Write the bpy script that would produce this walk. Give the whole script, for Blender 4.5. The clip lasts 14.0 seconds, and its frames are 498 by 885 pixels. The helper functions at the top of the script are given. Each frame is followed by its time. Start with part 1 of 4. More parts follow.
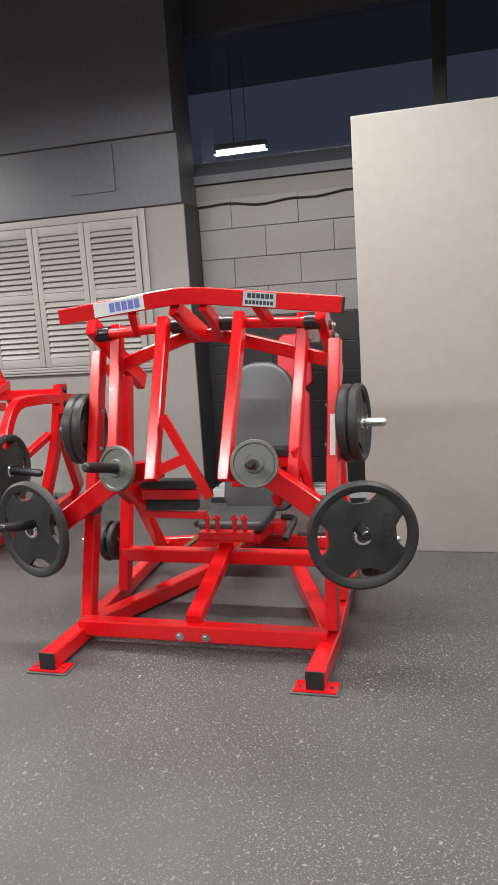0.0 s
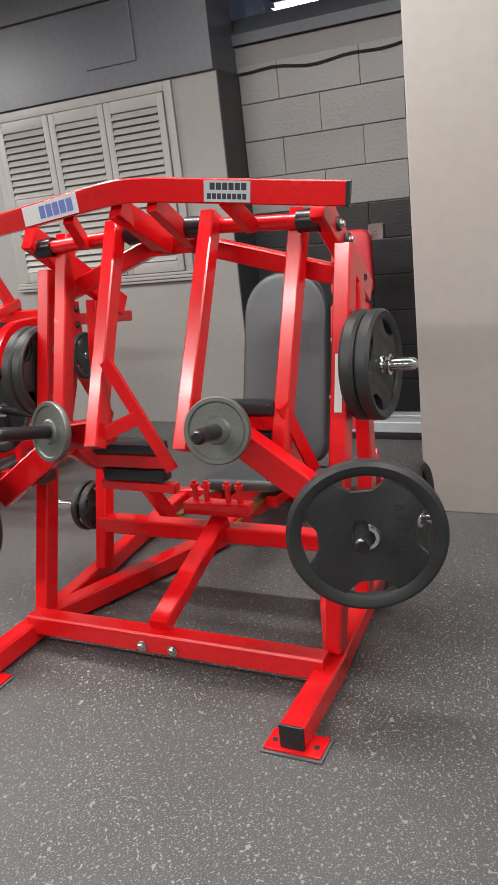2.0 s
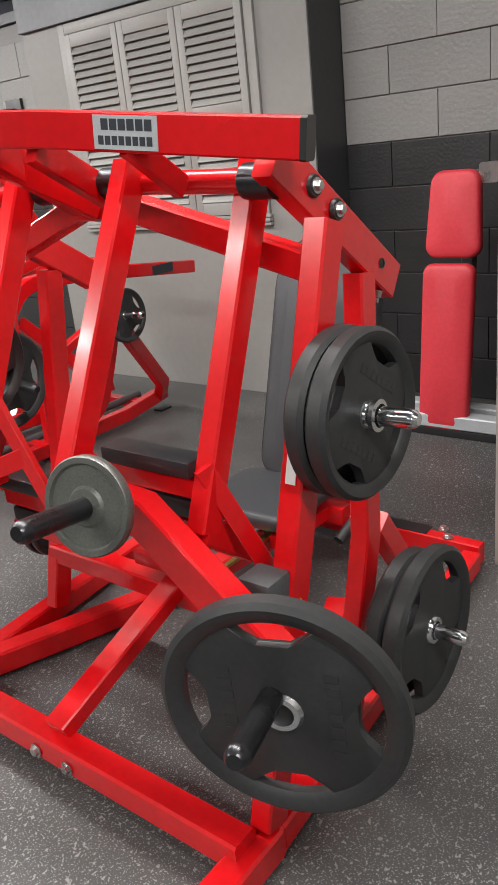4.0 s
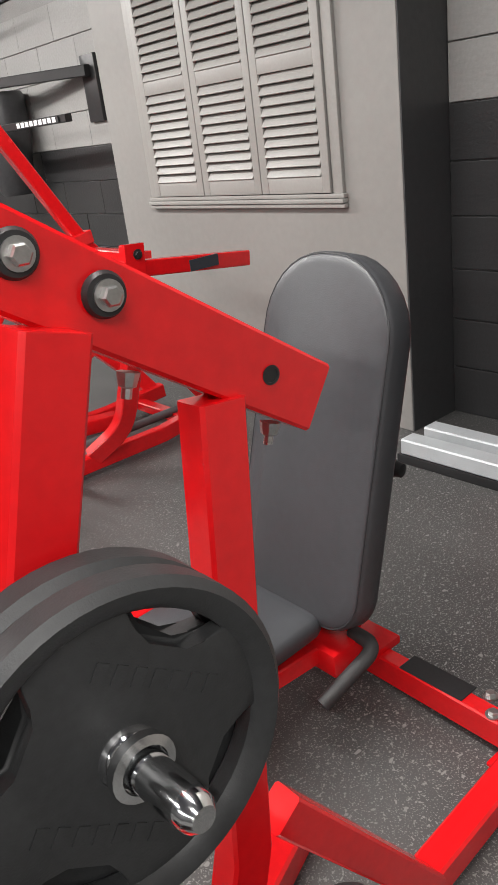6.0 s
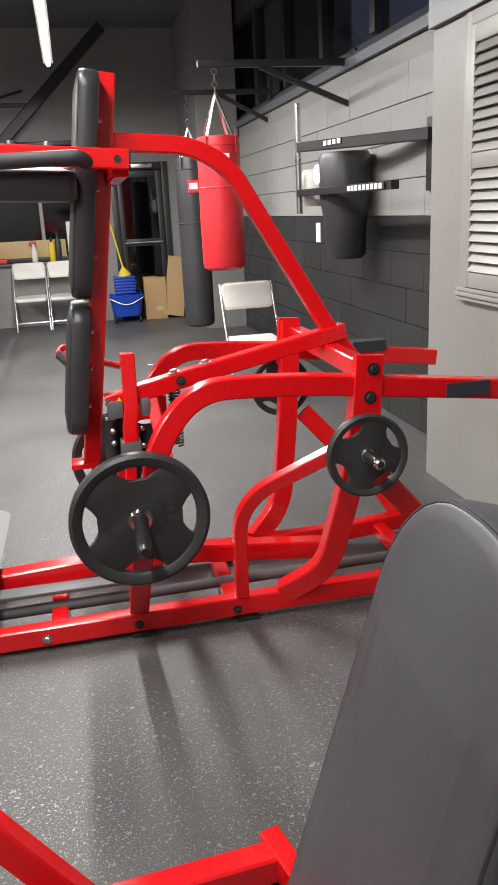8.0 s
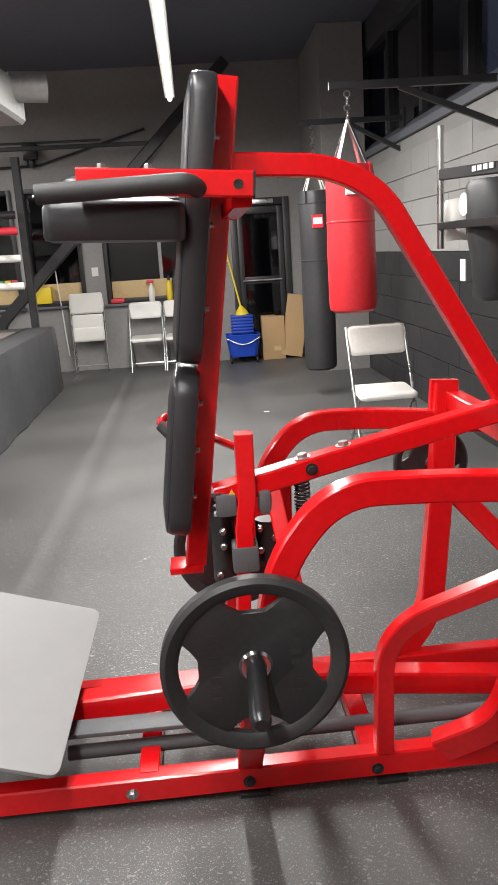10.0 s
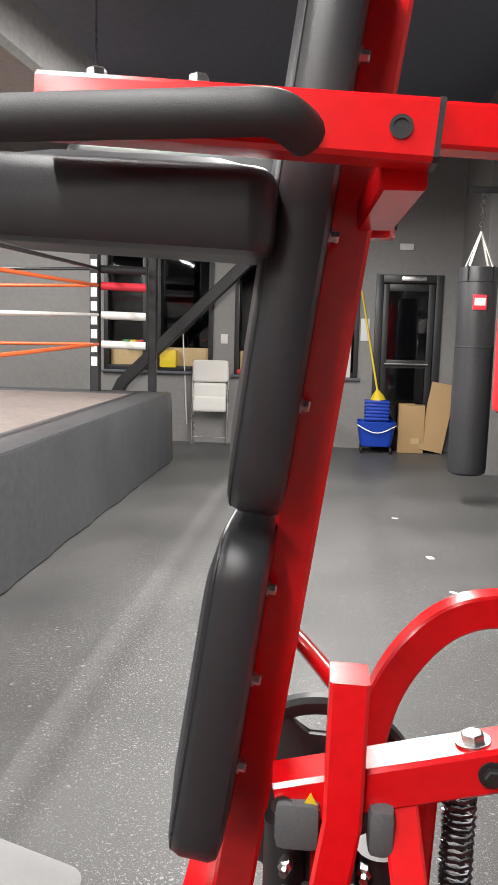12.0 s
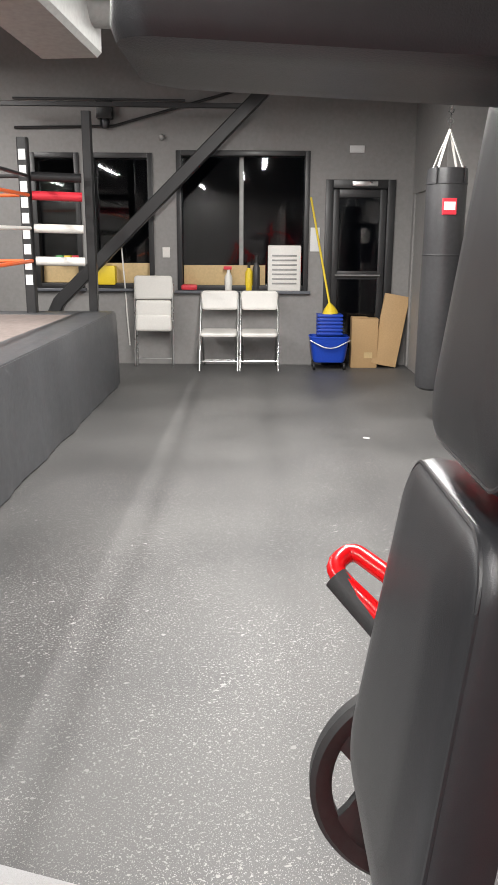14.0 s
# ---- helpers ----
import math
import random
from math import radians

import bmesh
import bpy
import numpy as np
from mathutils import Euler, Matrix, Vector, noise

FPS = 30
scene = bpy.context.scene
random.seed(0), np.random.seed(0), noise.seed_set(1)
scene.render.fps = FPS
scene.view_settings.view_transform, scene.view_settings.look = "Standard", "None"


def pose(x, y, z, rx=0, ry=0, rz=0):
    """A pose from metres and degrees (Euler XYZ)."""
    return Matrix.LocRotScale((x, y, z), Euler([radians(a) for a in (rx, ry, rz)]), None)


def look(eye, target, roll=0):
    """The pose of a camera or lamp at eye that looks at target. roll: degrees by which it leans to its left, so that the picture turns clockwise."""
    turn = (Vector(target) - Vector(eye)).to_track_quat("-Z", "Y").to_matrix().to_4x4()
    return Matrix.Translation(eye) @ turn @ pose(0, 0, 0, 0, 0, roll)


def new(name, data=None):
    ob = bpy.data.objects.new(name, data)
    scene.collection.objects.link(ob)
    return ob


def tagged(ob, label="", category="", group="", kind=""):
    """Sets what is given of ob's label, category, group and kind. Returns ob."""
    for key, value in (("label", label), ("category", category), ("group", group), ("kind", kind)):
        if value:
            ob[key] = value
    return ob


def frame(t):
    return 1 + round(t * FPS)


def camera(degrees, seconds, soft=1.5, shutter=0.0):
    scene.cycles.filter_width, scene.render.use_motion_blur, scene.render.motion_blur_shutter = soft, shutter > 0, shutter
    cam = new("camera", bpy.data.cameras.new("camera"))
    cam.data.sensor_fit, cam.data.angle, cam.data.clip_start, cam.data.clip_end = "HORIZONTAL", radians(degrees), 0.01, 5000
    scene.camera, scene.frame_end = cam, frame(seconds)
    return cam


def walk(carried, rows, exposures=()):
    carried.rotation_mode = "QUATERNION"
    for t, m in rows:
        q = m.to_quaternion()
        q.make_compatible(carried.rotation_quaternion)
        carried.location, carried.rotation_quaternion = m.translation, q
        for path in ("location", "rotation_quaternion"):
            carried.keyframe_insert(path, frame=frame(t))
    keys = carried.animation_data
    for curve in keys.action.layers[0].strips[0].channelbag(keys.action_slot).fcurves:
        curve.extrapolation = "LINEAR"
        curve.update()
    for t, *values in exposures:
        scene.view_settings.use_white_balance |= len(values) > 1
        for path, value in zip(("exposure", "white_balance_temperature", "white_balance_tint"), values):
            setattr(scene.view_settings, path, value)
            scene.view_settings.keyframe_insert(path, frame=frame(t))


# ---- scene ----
cam = camera(35.4, 14.0)
PATH = [
    (0, (2.51, -5.882, 1.447), (1.937, -3.994, 1.117), -3.8),
    (0.5, (2.484, -5.603, 1.432), (1.794, -3.761, 1.073), -3.7),
    (1, (2.449, -5.351, 1.442), (1.713, -3.533, 1.05), -5.7),
    (1.5, (2.57, -5.086, 1.427), (1.793, -3.308, 0.944), -5.8),
    (2, (2.679, -4.806, 1.429), (1.816, -3.091, 0.867), -6.5),
    (2.5, (2.682, -4.542, 1.441), (1.774, -2.847, 0.891), -6.9),
    (3, (2.756, -4.27, 1.437), (1.769, -2.621, 0.884), -5.5),
    (5.3, (2.539, -3.107, 1.448), (1.175, -1.9, 0.621), -11.0),
    (5.5, (2.492, -3.002, 1.429), (1.117, -1.803, 0.609), -11.2),
    (6, (2.523, -2.711, 1.446), (1.066, -1.571, 0.688), -7.4),
    (6.5, (2.483, -2.417, 1.456), (0.934, -1.389, 0.718), -5.4),
    (7, (2.333, -2.193, 1.461), (0.665, -1.327, 0.779), -4.6),
    (7.5, (2.231, -1.957, 1.499), (0.426, -1.376, 0.865), -3.0),
    (8, (2.054, -1.857, 1.514), (0.178, -1.47, 0.938), -2.9),
    (8.5, (1.828, -1.853, 1.537), (-0.097, -1.653, 1.031), -3.4),
    (11, (0.946, -1.795, 1.492), (-0.988, -1.721, 0.988), -3.7),
    (11.5, (0.599, -1.792, 1.424), (-1.334, -1.835, 0.912), -2.2),
    (12, (0.254, -1.749, 1.475), (-1.715, -1.954, 1.191), 1.4),
    (12.5, (0.191, -1.73, 1.529), (-1.755, -1.987, 1.142), -0.8),
    (13, (0.147, -1.772, 1.519), (-1.775, -2.082, 1.06), -0.5),
    (13.5, (0.043, -1.9, 1.481), (-1.887, -2.123, 1.008), -0.8),
    (14, (-0.098, -2.078, 1.453), (-2.037, -2.09, 0.962), 0.3),
]
walk(cam, [(t, look(eye, target, roll)) for t, eye, target, roll in PATH],
     [(0, 0.05), (3, -0.15), (5.5, -0.02), (6.5, 0.2), (7, 0.08), (8.5, 0.08), (11, 0.02), (12.5, 0.25), (14, 0.3)])

# ---- world, lamps ----
world = bpy.data.worlds.new("night")
world.use_nodes = True
world.node_tree.nodes["Background"].inputs[0].default_value = (0.05, 0.06, 0.08, 1)
world.node_tree.nodes["Background"].inputs[1].default_value = 0.15
scene.world = world
# first tube is seen; the other indoor ones are unseen, added as fill light
SEEN_AND_FILL_TUBES = [(-7.1, -1.9, -2.3, 3.05), (-1.0, -2.4, 2.4, 3.2), (2.9, -3.6, 5.0, 3.1), (-1.8, -5.6, 1.2, 3.2), (1.2, -7.9, 5.0, 3.2),
         # last tube is added outside, for the lamp's reflection in the window
         (-8.0, -6.2, -3.2, 3.5), (0.02, 1.82, 0.55, 3.03)]
LAMP_POWER = 42.0  # watts for each metre of tube
for x0, y, x1, z in SEEN_AND_FILL_TUBES:
    lamp = bpy.data.lights.new("tube_light", "AREA")
    lamp.shape, lamp.size, lamp.size_y = "RECTANGLE", x1 - x0, 0.09
    lamp.energy, lamp.color = LAMP_POWER * (x1 - x0) * (1.6 if x1 < -2 else 1.0), (1.0, 0.975, 0.945)
    new("tube_light", lamp).matrix_world = pose((x0 + x1) / 2, y, z - 0.04)

# ---- materials ----


def material(name, color, rough=0.5, metal=0.0, vary=0.15, scale=12.0, bump=0.0, bump_scale=200.0, coat=0.0, island=0.0):
    """Principled surface with a slow stain, a fine grain and a fine relief."""
    m = bpy.data.materials.new(name)
    m.use_nodes = True
    t = m.node_tree
    b = t.nodes["Principled BSDF"]
    b.inputs["Metallic"].default_value = metal
    b.inputs["Coat Weight"].default_value = coat
    b.inputs["Coat Roughness"].default_value = 0.12
    co = t.nodes.new("ShaderNodeTexCoord")
    n1 = t.nodes.new("ShaderNodeTexNoise")
    n1.inputs["Scale"].default_value, n1.inputs["Detail"].default_value = scale * 0.2, 5
    n2 = t.nodes.new("ShaderNodeTexNoise")
    n2.inputs["Scale"].default_value, n2.inputs["Detail"].default_value = scale * 6, 3
    for n in (n1, n2):
        t.links.new(co.outputs["Object"], n.inputs["Vector"])
    add = t.nodes.new("ShaderNodeMath")
    add.operation = "ADD"
    t.links.new(n1.outputs["Fac"], add.inputs[0])
    t.links.new(n2.outputs["Fac"], add.inputs[1])
    last = add.outputs[0]
    if island:
        info = t.nodes.new("ShaderNodeObjectInfo")
        ma = t.nodes.new("ShaderNodeMath")
        ma.operation, ma.inputs[1].default_value = "MULTIPLY_ADD", island
        t.links.new(info.outputs["Random"], ma.inputs[0])
        t.links.new(last, ma.inputs[2])
        last = ma.outputs[0]
    rng = t.nodes.new("ShaderNodeMapRange")
    rng.inputs["From Min"].default_value, rng.inputs["From Max"].default_value = 0.6, 1.4 + island
    rng.inputs["To Min"].default_value, rng.inputs["To Max"].default_value = 1 - vary, 1 + vary
    t.links.new(last, rng.inputs["Value"])
    mul = t.nodes.new("ShaderNodeVectorMath")
    mul.operation = "SCALE"
    mul.inputs[0].default_value = color
    t.links.new(rng.outputs[0], mul.inputs["Scale"])
    t.links.new(mul.outputs[0], b.inputs["Base Color"])
    r2 = t.nodes.new("ShaderNodeMapRange")
    r2.inputs["From Min"].default_value, r2.inputs["From Max"].default_value = 0.3, 0.7
    r2.inputs["To Min"].default_value, r2.inputs["To Max"].default_value = rough * 0.82, min(1, rough * 1.18)
    t.links.new(n1.outputs["Fac"], r2.inputs["Value"])
    t.links.new(r2.outputs[0], b.inputs["Roughness"])
    if bump:
        n3 = t.nodes.new("ShaderNodeTexNoise")
        n3.inputs["Scale"].default_value, n3.inputs["Detail"].default_value = bump_scale, 4
        t.links.new(co.outputs["Object"], n3.inputs["Vector"])
        bp = t.nodes.new("ShaderNodeBump")
        bp.inputs["Strength"].default_value, bp.inputs["Distance"].default_value = bump, 0.004
        t.links.new(n3.outputs["Fac"], bp.inputs["Height"])
        t.links.new(bp.outputs[0], b.inputs["Normal"])
    return m


def rubber_floor():
    """Black rubber gym flooring with pale crumb flecks of two sizes and a dusty film."""
    m = bpy.data.materials.new("rubber_floor")
    m.use_nodes = True
    t = m.node_tree
    b = t.nodes["Principled BSDF"]
    co = t.nodes.new("ShaderNodeTexCoord")
    fac = None
    for size, low, stretch in ((95, 0.626, 1.0), (190, 0.608, 1.6), (48, 0.680, 0.7)):
        mp = t.nodes.new("ShaderNodeMapping")
        mp.inputs["Scale"].default_value = (1, stretch, 1)
        mp.inputs["Rotation"].default_value = (0, 0, size * 0.01)
        t.links.new(co.outputs["Object"], mp.inputs["Vector"])
        n = t.nodes.new("ShaderNodeTexNoise")
        n.inputs["Scale"].default_value, n.inputs["Detail"].default_value = size, 1.5
        t.links.new(mp.outputs[0], n.inputs["Vector"])
        r = t.nodes.new("ShaderNodeMapRange")
        r.inputs["From Min"].default_value, r.inputs["From Max"].default_value = low, low + 0.035
        t.links.new(n.outputs["Fac"], r.inputs["Value"])
        if fac is None:
            fac = r.outputs[0]
        else:
            mx = t.nodes.new("ShaderNodeMath")
            mx.operation = "MAXIMUM"
            t.links.new(fac, mx.inputs[0])
            t.links.new(r.outputs[0], mx.inputs[1])
            fac = mx.outputs[0]
    dust = t.nodes.new("ShaderNodeTexNoise")
    dust.inputs["Scale"].default_value, dust.inputs["Detail"].default_value = 1.3, 8
    t.links.new(co.outputs["Object"], dust.inputs["Vector"])
    base = t.nodes.new("ShaderNodeMix")
    base.data_type = "RGBA"
    base.inputs["A"].default_value, base.inputs["B"].default_value = FLOOR_DARK, FLOOR_DUST
    t.links.new(dust.outputs["Fac"], base.inputs["Factor"])
    wear = t.nodes.new("ShaderNodeTexNoise")
    wear.inputs["Scale"].default_value, wear.inputs["Detail"].default_value = 0.9, 6
    t.links.new(co.outputs["Object"], wear.inputs["Vector"])
    keep = t.nodes.new("ShaderNodeMapRange")
    keep.inputs["From Min"].default_value, keep.inputs["From Max"].default_value = 0.34, 0.62
    keep.inputs["To Min"].default_value, keep.inputs["To Max"].default_value = 0.25, 1.0
    t.links.new(wear.outputs["Fac"], keep.inputs["Value"])
    worn = t.nodes.new("ShaderNodeMath")
    worn.operation = "MULTIPLY"
    t.links.new(fac, worn.inputs[0])
    t.links.new(keep.outputs[0], worn.inputs[1])
    fac = worn.outputs[0]
    mix = t.nodes.new("ShaderNodeMix")
    mix.data_type = "RGBA"
    mix.inputs["B"].default_value = (0.28, 0.276, 0.267, 1)
    t.links.new(base.outputs["Result"], mix.inputs["A"])
    t.links.new(fac, mix.inputs["Factor"])
    t.links.new(mix.outputs["Result"], b.inputs["Base Color"])
    r = t.nodes.new("ShaderNodeMapRange")
    r.inputs["To Min"].default_value, r.inputs["To Max"].default_value = 0.42, 0.62
    t.links.new(dust.outputs["Fac"], r.inputs["Value"])
    t.links.new(r.outputs[0], b.inputs["Roughness"])
    grain = t.nodes.new("ShaderNodeTexNoise")
    grain.inputs["Scale"].default_value, grain.inputs["Detail"].default_value = 260, 5
    t.links.new(co.outputs["Object"], grain.inputs["Vector"])
    bp = t.nodes.new("ShaderNodeBump")
    bp.inputs["Strength"].default_value, bp.inputs["Distance"].default_value = 0.35, 0.003
    t.links.new(grain.outputs["Fac"], bp.inputs["Height"])
    t.links.new(bp.outputs[0], b.inputs["Normal"])
    return m


FLOOR_DARK, FLOOR_DUST = (0.028, 0.028, 0.029, 1), (0.098, 0.096, 0.093, 1)
RED = material("red_powder_coat", (0.68, 0.006, 0.009), 0.24, 0, 0.10, 8, 0.03, 420, 0.3)
DARKRED = material("shaded_red_vinyl", (0.62, 0.035, 0.05), 0.5, 0, 0.12, 10, 0.1, 300)
VINYL = material("black_vinyl", (0.022, 0.0225, 0.025), 0.38, 0, 0.15, 10, 0.12, 700)
# paler copy of the black vinyl, with reflected light put into its colour
LIT_VINYL = material("lit_black_seat_vinyl", (0.048, 0.050, 0.055), 0.40, 0, 0.10, 8, 0.15, 600)
FOAM = material("black_foam_grip", (0.03, 0.03, 0.031), 0.62, 0, 0.15, 30, 0.2, 900)
RUBBER = material("black_plate_rubber", (0.026, 0.027, 0.028), 0.48, 0, 0.25, 14, 0.12, 400)
IRON = material("grey_cast_iron", (0.16, 0.165, 0.15), 0.42, 0.55, 0.25, 30, 0.25, 250)
CHROME = material("chrome", (0.75, 0.76, 0.77), 0.14, 1.0, 0.08, 20)
STEEL = material("zinc_steel", (0.55, 0.55, 0.54), 0.3, 1.0, 0.15, 40)
BRASS = material("brass_zinc", (0.55, 0.40, 0.12), 0.35, 1.0, 0.2, 30)
DARKSTEEL = material("dark_steel_shaft", (0.06, 0.06, 0.065), 0.3, 0.8, 0.2, 20)
PLASTIC = material("black_plastic", (0.018, 0.018, 0.019), 0.45, 0, 0.2, 20)
GREYPL = material("grey_rubber_stop", (0.09, 0.095, 0.10), 0.6, 0, 0.2, 30, 0.2, 300)
BLOCK_HI = material("grey_block_paint", (0.29, 0.285, 0.276), 0.45, 0, 0.16, 9, 0.8, 45, 0, 0.5)
BLOCK_LO = material("black_block_paint", (0.028, 0.028, 0.029), 0.42, 0, 0.25, 9, 0.55, 60, 0, 0.5)
JOINT = material("mortar_paint", (0.25, 0.245, 0.238), 0.5, 0, 0.2, 20, 0.3, 90)
JOINT_LO = material("dark_mortar_paint", (0.13, 0.13, 0.13), 0.35, 0, 0.2, 20, 0.3, 90)
WALLGREY = material("warm_grey_wall_paint", (0.262, 0.254, 0.242), 0.5, 0, 0.07, 4, 0.12, 120)
FARWALL = material("far_grey_paint", (0.24, 0.232, 0.225), 0.5, 0, 0.12, 4, 0.15, 90)
DARKWALL = material("charcoal_surface", (0.055, 0.056, 0.058), 0.45, 0, 0.15, 5, 0.12, 120)
HEADER = material("slate_header_paint", (0.115, 0.122, 0.138), 0.4, 0, 0.15, 5, 0.12, 120)
PARTITION = material("taupe_partition_paint", (0.30, 0.282, 0.262), 0.38, 0, 0.06, 3, 0.06, 150)
# black ceiling with the bluish lens haze mixed into its colour
CEILING = material("hazed_black_ceiling", (0.115, 0.125, 0.16), 0.45, 0, 0.2, 3, 0.3, 40)
SHUTTER = material("grey_shutter_paint", (0.31, 0.302, 0.287), 0.45, 0, 0.07, 10, 0.08, 150)
BLACKPAINT = material("black_frame_paint", (0.02, 0.02, 0.021), 0.4, 0, 0.2, 10)
APRON = material("ring_apron_vinyl", (0.065, 0.067, 0.071), 0.45, 0, 0.25, 4, 0.25, 30)
CANVAS = material("ring_canvas", (0.20, 0.165, 0.15), 0.7, 0, 0.3, 3, 0.2, 80)
WHITE = material("white_plastic", (0.72, 0.70, 0.66), 0.45, 0, 0.06, 10)
WHITEROPE = material("white_sleeve", (0.75, 0.74, 0.70), 0.5, 0, 0.08, 10)
ORANGE = material("orange_rope", (0.75, 0.13, 0.03), 0.5, 0, 0.1, 20)
REDSLEEVE = material("red_sleeve", (0.65, 0.03, 0.05), 0.45, 0, 0.1, 20)
BAGRED = material("red_bag_leather", (0.60, 0.022, 0.03), 0.42, 0, 0.14, 6, 0.2, 60)
BAGBLACK = material("black_bag_leather", (0.035, 0.035, 0.037), 0.42, 0, 0.25, 6, 0.2, 60)
BLUE = material("blue_plastic", (0.01, 0.055, 0.42), 0.4, 0, 0.12, 10)
YELLOW = material("yellow_plastic", (0.75, 0.55, 0.03), 0.45, 0, 0.1, 10)
CARD = material("cardboard", (0.45, 0.29, 0.14), 0.75, 0, 0.12, 10, 0.1, 120)
PINE = material("pine_board", (0.55, 0.40, 0.20), 0.6, 0, 0.15, 6, 0.1, 120)
DUCT = material("galvanised_duct", (0.30, 0.30, 0.29), 0.45, 0.2, 0.2, 4)
STICKER = material("silver_sticker", (0.55, 0.58, 0.60), 0.35, 0.2, 0.1, 40)
INK = material("sticker_ink", (0.03, 0.035, 0.045), 0.5, 0, 0.1, 40)
BLUEINK = material("blue_sticker_ink", (0.15, 0.20, 0.55), 0.45, 0, 0.1, 40)
PLATEGREY = material("grit_footplate", (0.27, 0.27, 0.27), 0.75, 0, 0.12, 60, 0.5, 700)
PAPER = material("white_paper", (0.75, 0.75, 0.74), 0.6, 0, 0.05, 10)
GREEN = material("green_tag", (0.08, 0.4, 0.12), 0.5, 0, 0.1, 10)
FLOOR = rubber_floor()
GLASS = bpy.data.materials.new("night_window_glass")
GLASS.use_nodes = True
g = GLASS.node_tree.nodes["Principled BSDF"]
g.inputs["Base Color"].default_value, g.inputs["Roughness"].default_value = (0.55, 0.57, 0.6, 1), 0.02
g.inputs["Transmission Weight"].default_value, g.inputs["IOR"].default_value = 1.0, 1.5
HAZE_GLOW = bpy.data.materials.new("night_haze_glow")
HAZE_GLOW.use_nodes = True
g = HAZE_GLOW.node_tree.nodes["Principled BSDF"]
g.inputs["Base Color"].default_value = (0.02, 0.022, 0.03, 1)
# faint blue emission paints lens haze onto the night backdrop
g.inputs["Emission Color"].default_value, g.inputs["Emission Strength"].default_value = (0.042, 0.049, 0.075, 1), 1.0
GLOW = bpy.data.materials.new("lit_tube")
GLOW.use_nodes = True
g = GLOW.node_tree.nodes["Principled BSDF"]
g.inputs["Emission Color"].default_value, g.inputs["Emission Strength"].default_value = (1, 0.98, 0.95, 1), 7.0

# ---- mesh helpers ----


def finish(bm, name, mat, smooth):
    bmesh.ops.recalc_face_normals(bm, faces=bm.faces[:])
    me = bpy.data.meshes.new(name)
    bm.to_mesh(me)
    bm.free()
    me.materials.append(mat)
    if smooth:
        me.shade_smooth()
        me.set_sharp_from_angle(angle=radians(38))
    return me


def part(name, bm, mat, parent=None, label="", smooth=True):
    ob = new(name, finish(bm, name, mat, smooth))
    if parent is not None:
        ob.parent = parent
    if label:
        ob["label"] = label
    return ob


def thing(name, label, category, group="", kind="", at=(0, 0, 0)):
    ob = new(name)
    ob.empty_display_size = 0.1
    ob.location = at
    return tagged(ob, label, category, group, kind)


def lone(name, bm, mat, label, category, group="", kind="", smooth=True):
    return tagged(part(name, bm, mat, smooth=smooth), label, category, group, kind)


def box(bm, lo, hi, bevel=0.0, m=None):
    lo, hi = Vector(lo), Vector(hi)
    r = bmesh.ops.create_cube(bm, size=1.0)
    vs = r["verts"]
    mid, size = (lo + hi) / 2, hi - lo
    for v in vs:
        v.co = Vector((v.co.x * size.x, v.co.y * size.y, v.co.z * size.z)) + mid
    if bevel:
        es = list({e for v in vs for e in v.link_edges})
        r = bmesh.ops.bevel(bm, geom=es, offset=bevel, segments=2, affect="EDGES", profile=0.6)
        vs = list(set(vs) | set(r["verts"]))
        vs = [v for v in vs if v.is_valid]
    if m is not None:
        for v in vs:
            v.co = m @ v.co
    return bm


def boxed(lo, hi, bevel=0.0, m=None):
    return box(bmesh.new(), lo, hi, bevel, m)


def loft(bm, rings, closed=False):
    rows = [[bm.verts.new(p) for p in ring] for ring in rings]
    n = len(rows[0])
    pairs = list(zip(rows, rows[1:]))
    if closed:
        pairs.append((rows[-1], rows[0]))
    for a, b in pairs:
        for i in range(n):
            bm.faces.new((a[i], a[(i + 1) % n], b[(i + 1) % n], b[i]))
    if not closed:
        bm.faces.new(rows[0][::-1])
        bm.faces.new(rows[-1])
    return bm


def tangents(pts):
    out = []
    for i, p in enumerate(pts):
        a = (p - pts[i - 1]).normalized() if i else None
        b = (pts[i + 1] - p).normalized() if i + 1 < len(pts) else None
        out.append((a or b, b or a))
    return out


def bar(bm, pts, w, h, side=None):
    """Square tube along a line of points: w across (along side), h in the line's own plane, with rounded corners and mitred bends."""
    pts = [Vector(p) for p in pts]
    rings = []
    if side is None:
        d = (pts[-1] - pts[0]).normalized()
        side = d.cross(Vector((0, 0, 1)))
        side = side if side.length > 0.05 else Vector((1, 0, 0))
    side = Vector(side)
    c = min(w, h) * 0.09
    for p, (a, b) in zip(pts, tangents(pts)):
        t = (a + b).normalized()
        s = (side - t * side.dot(t)).normalized()
        u = s.cross(t).normalized()
        k = 1 / max(0.5, t.dot(a))
        prof = [(w / 2, h / 2 - c), (w / 2 - c, h / 2), (-w / 2 + c, h / 2), (-w / 2, h / 2 - c),
                (-w / 2, -h / 2 + c), (-w / 2 + c, -h / 2), (w / 2 - c, -h / 2), (w / 2, -h / 2 + c)]
        rings.append([p + s * x + u * y * k for x, y in prof])
    return loft(bm, rings)


def tube(pts, w=0.075, h=0.075, side=None):
    return bar(bmesh.new(), pts, w, h, side)


def curve_pts(pts, steps=6, radius=0.15):
    """A line of points with its corners rounded."""
    pts = [Vector(p) for p in pts]
    out = [pts[0]]
    for a, b, c in zip(pts, pts[1:], pts[2:]):
        r = min(radius, (a - b).length * 0.48, (c - b).length * 0.48)
        p, q = b + (a - b).normalized() * r, b + (c - b).normalized() * r
        for i in range(steps + 1):
            k = i / steps
